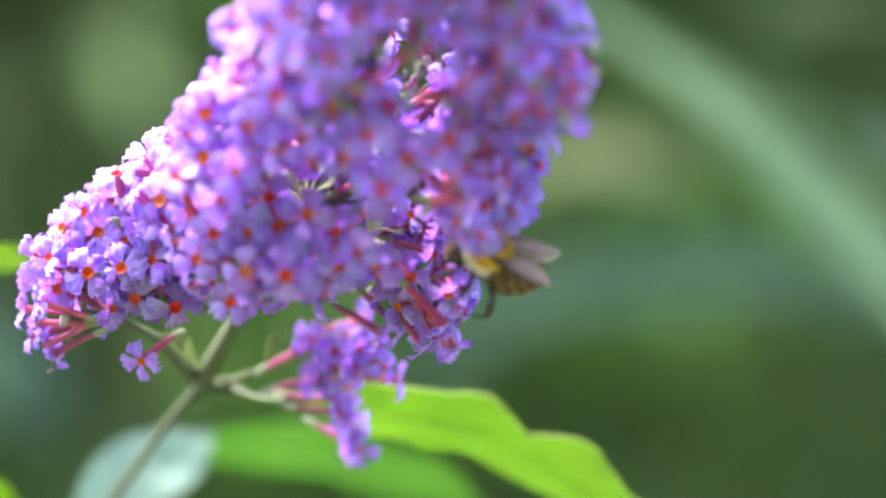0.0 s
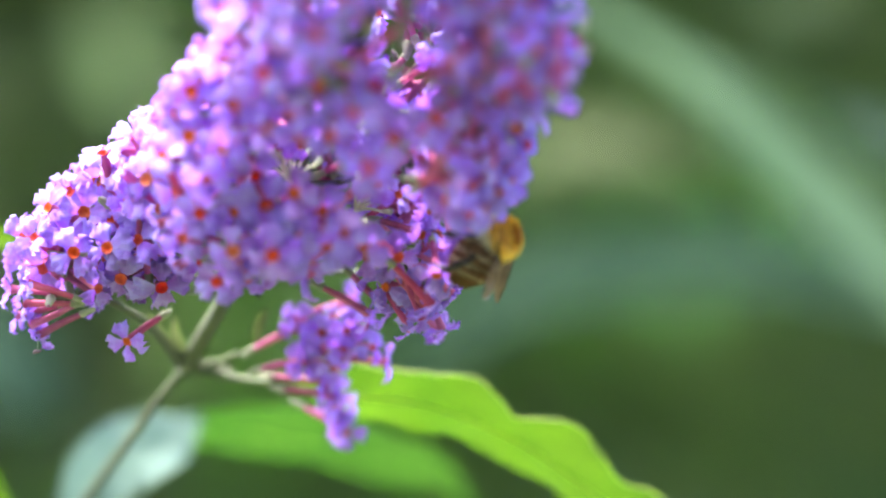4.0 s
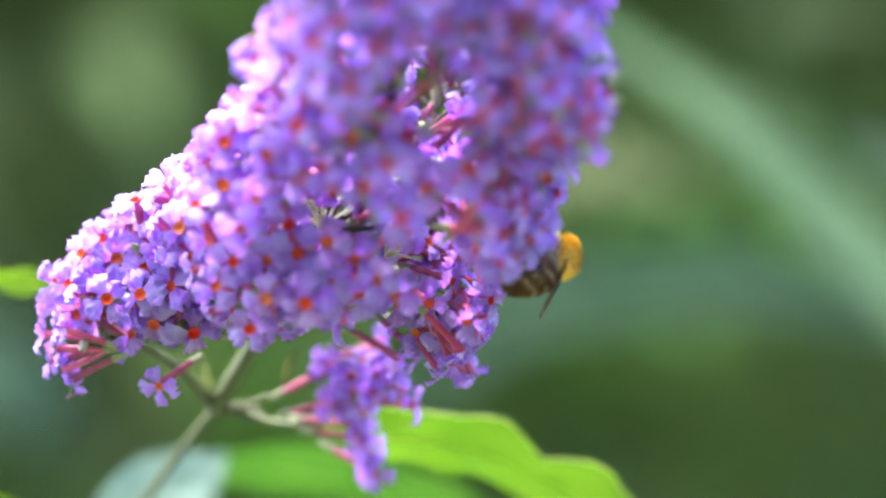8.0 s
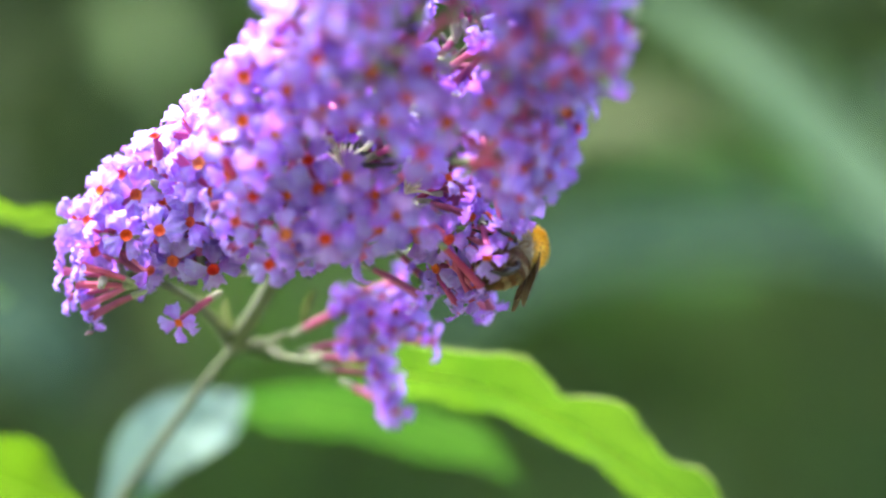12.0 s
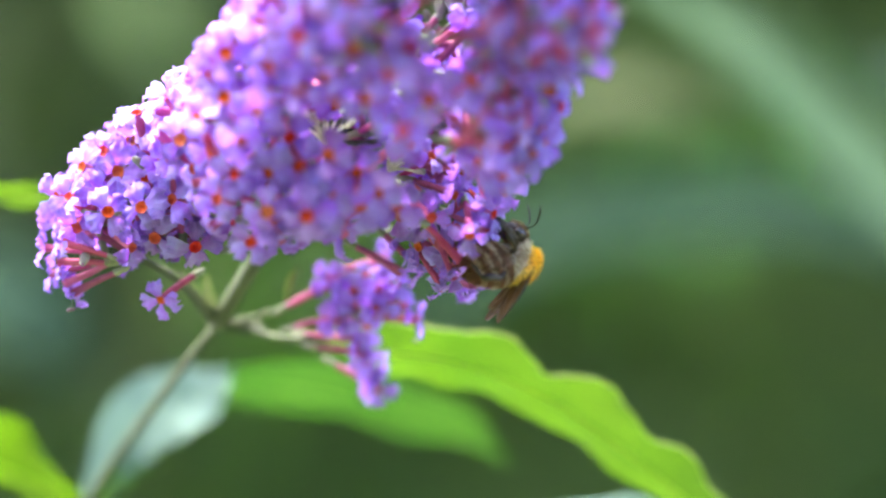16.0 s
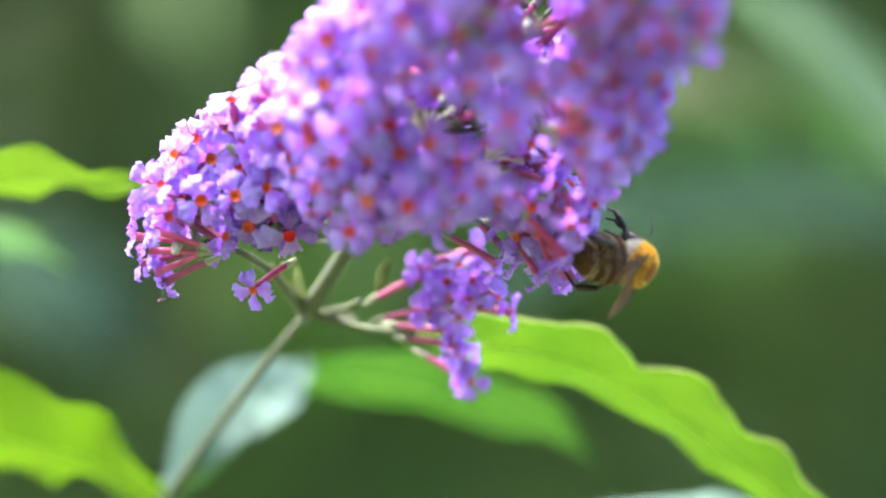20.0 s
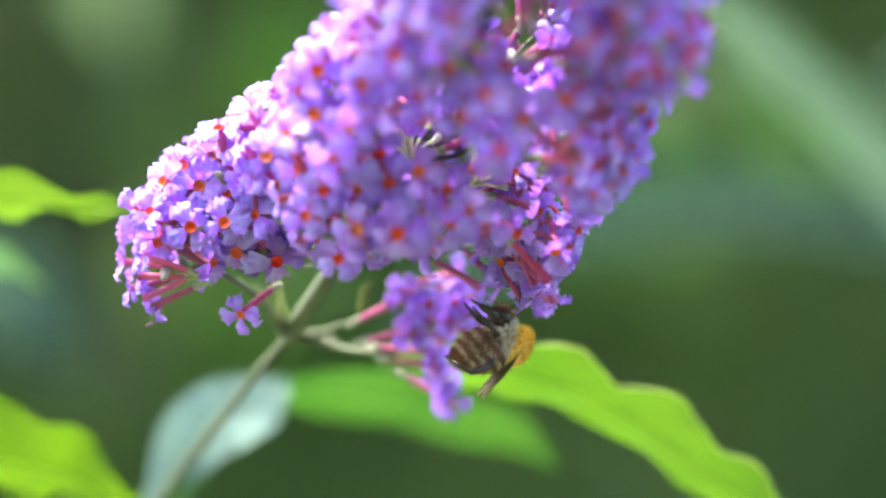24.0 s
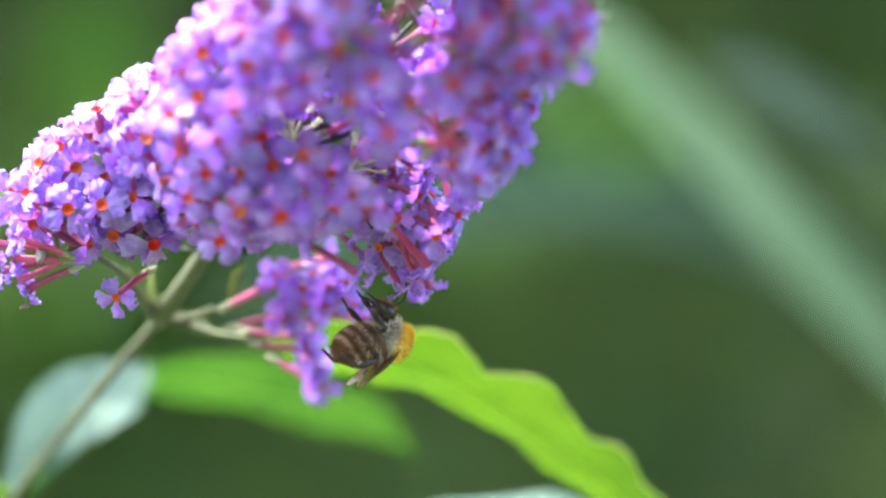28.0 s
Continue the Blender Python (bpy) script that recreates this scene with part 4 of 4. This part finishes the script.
BEE = [
    (0, (11.3, -15.0, 2.5), (-.85, -.25, .45), (.35, -.65, .65)),
    (0.5, (11.3, -15.0, 1.8), (-.85, -.25, .45), (.35, -.65, .65)),
    (1, (11.9, -15.0, 1.3), (-.83, -.22, .5), (.38, -.66, .6)),
    (1.5, (10.4, -15.0, 0.7), (-.75, -.1, .58), (.45, -.73, .45)),
    (2, (9.6, -16.0, 0.4), (-.45, .12, .84), (.62, -.76, .15)),
    (2.5, (11.9, -13.5, 1.3), (-.2, .2, .92), (.8, -.55, .1)),
    (3, (14.3, -10.0, 2.1), (-.1, .2, .95), (.85, -.45, .1)),
    (3.5, (13.7, -9.0, 1.6), (-.1, .2, .95), (.88, -.38, .1)),
    (5.5, (14.9, -7.0, 1.9), (-.2, .2, .95), (.92, -.05, .2)),
    (6, (15.2, -7.0, 2.5), (-.2, .2, .95), (.93, .03, .2)),
    (7, (16.2, -7.0, 3.0), (-.3, .2, .93), (.88, .08, .3)),
    (8, (17.4, -6.0, 5.0), (.0, .3, .95), (.95, .12, .0)),
    (8.5, (16.3, -5.0, 4.8), (-.05, .3, .93), (.93, .28, .05)),
    (9, (15.0, -4.0, 3.1), (-.3, .35, .88), (.9, .42, .1)),
    (9.5, (15.3, -3.0, 0.2), (.05, .45, .85), (.9, .45, -.05)),
    (10, (15.2, -3.0, -3.5), (.2, .6, .7), (.9, .45, -.2)),
    (10.5, (13.9, -2.0, -2.5), (.05, .4, .9), (.93, .45, -.08)),
    (11, (10.7, -1.0, -1.3), (-.1, .2, .97), (.95, .45, .1)),
    (12, (10.6, -1.0, -2.2), (-.08, .2, .97), (.95, .45, .08)),
    (12.5, (9.7, -1.0, -1.7), (-.05, .18, .97), (.95, .45, .05)),
    (14.5, (13.1, -1.0, -1.7), (.05, .15, .98), (.95, .45, .0)),
    (15, (14.0, -3.0, -5.2), (.35, .3, .85), (.85, .45, -.45)),
    (15.5, (14.6, -3.0, -6.5), (.42, .25, .86), (.85, .45, -.45)),
    (16, (11.9, -2.0, -6.6), (.45, .2, .87), (.85, .45, -.42)),
    (16.5, (11.9, -2.0, -7.0), (.48, .22, .85), (.83, .45, -.45)),
    (17, (11.4, -2.0, -8.0), (.5, .22, .84), (.82, .45, -.48)),
    (18, (9.0, -2.0, -9.2), (.5, .25, .83), (.82, .45, -.48)),
    (19, (10.2, -2.0, -9.7), (.5, .35, .8), (.8, .45, -.5)),
    (20, (13.6, 3.0, -8.2), (.4, .75, .35), (.85, -.05, -.3)),
    (20.5, (10.2, 3.0, -9.0), (.45, .78, .25), (.8, -.25, -.1)),
    (21, (10.4, 4.0, -9.0), (.4, .55, .5), (.85, .35, -.3)),
    (21.5, (6.9, 4.0, -10.8), (.5, .55, .5), (.8, .0, -.3)),
    (23.5, (1.6, 0.0, -13.9), (.32, .08, .94), (.88, .25, -.3)),
    (24, (0.5, 0.0, -14.9), (.3, .06, .94), (.9, .2, -.28)),
    (24.5, (-0.2, 1.0, -14.6), (.2, .1, .95), (.82, -.25, -.12)),
    (25, (-0.7, 2.0, -15.0), (.1, .12, .97), (.68, -.7, .02)),
    (26, (-0.7, 2.0, -15.0), (.05, .1, .98), (.62, -.78, .05)),
    (27, (-1.3, 2.0, -14.5), (.02, .1, .98), (.6, -.78, .05)),
    (27.3, (-1.1, 3.0, -15.5), (.2, .12, .94), (.75, -.35, -.2)),
    (27.6, (-0.5, 1.0, -16.1), (.28, .12, .92), (.86, .15, -.28)),
    (28, (0.8, 0.0, -16.4), (.35, .15, .9), (.82, .35, -.35)),
]


def wing_pose(s, hinge, kind, spread, lift):
    return Matrix.Translation(hinge) @ Matrix.Rotation(radians(-s * (spread + 6 * kind)), 4, "Z") @ Matrix.Rotation(radians(lift), 4, "Y") @ Matrix.Rotation(radians(s * 5), 4, "X")


def motions():
    walk(bee, [(t, bee_pose(*p, a, b)) for t, p, a, b in BEE])
    # seconds, spread and lift of the wings in degrees: open and buzzing at first, then folded
    beat = [(0, 10, 8), (0.2, 18, 0), (0.4, 10, 8), (0.6, 18, 0), (0.8, 10, 8), (1.0, 17, 1), (1.2, 10, 7), (1.4, 16, 2), (1.7, 12, 5), (2.0, 12, 2), (2.5, 8, -4), (3, 6, -22), (6, 4, -20), (8.3, 3, -22), (9.8, 4, -20), (14.5, 3, -16), (15, 3, -4), (19.8, 3, -6), (20.3, 40, 20), (20.5, 48, 14), (20.7, 30, 8), (21, 3, -8), (21.5, 3, -10), (23.5, 3, -22), (24.3, 4, -14), (25, 6, -6), (27, 6, -6), (27.6, 3, -20), (28, 3, -24)]
    for w, s, hinge, kind in WINGS:
        walk(w, [(t, wing_pose(s, hinge, kind, a, b)) for t, a, b in beat])
    # stretched out while it buzzes, then hanging down from the waist
    walk(abdomen, [(t, waist(a)) for t, a in ((0, -40), (1.2, -36), (1.7, -10), (2.4, 35), (28, 35))])
    for k, (lg, root, s) in enumerate(LEGS):
        rows = []
        for i in range(29):
            a = 9 * math.sin(i * 1.7 + k * 2.1)
            rows.append((float(i), Matrix.Translation(root) @ Matrix.Rotation(radians(a), 4, "Y") @ Matrix.Rotation(radians(0.6 * a * s), 4, "Z")))
        walk(lg, rows)


motions()
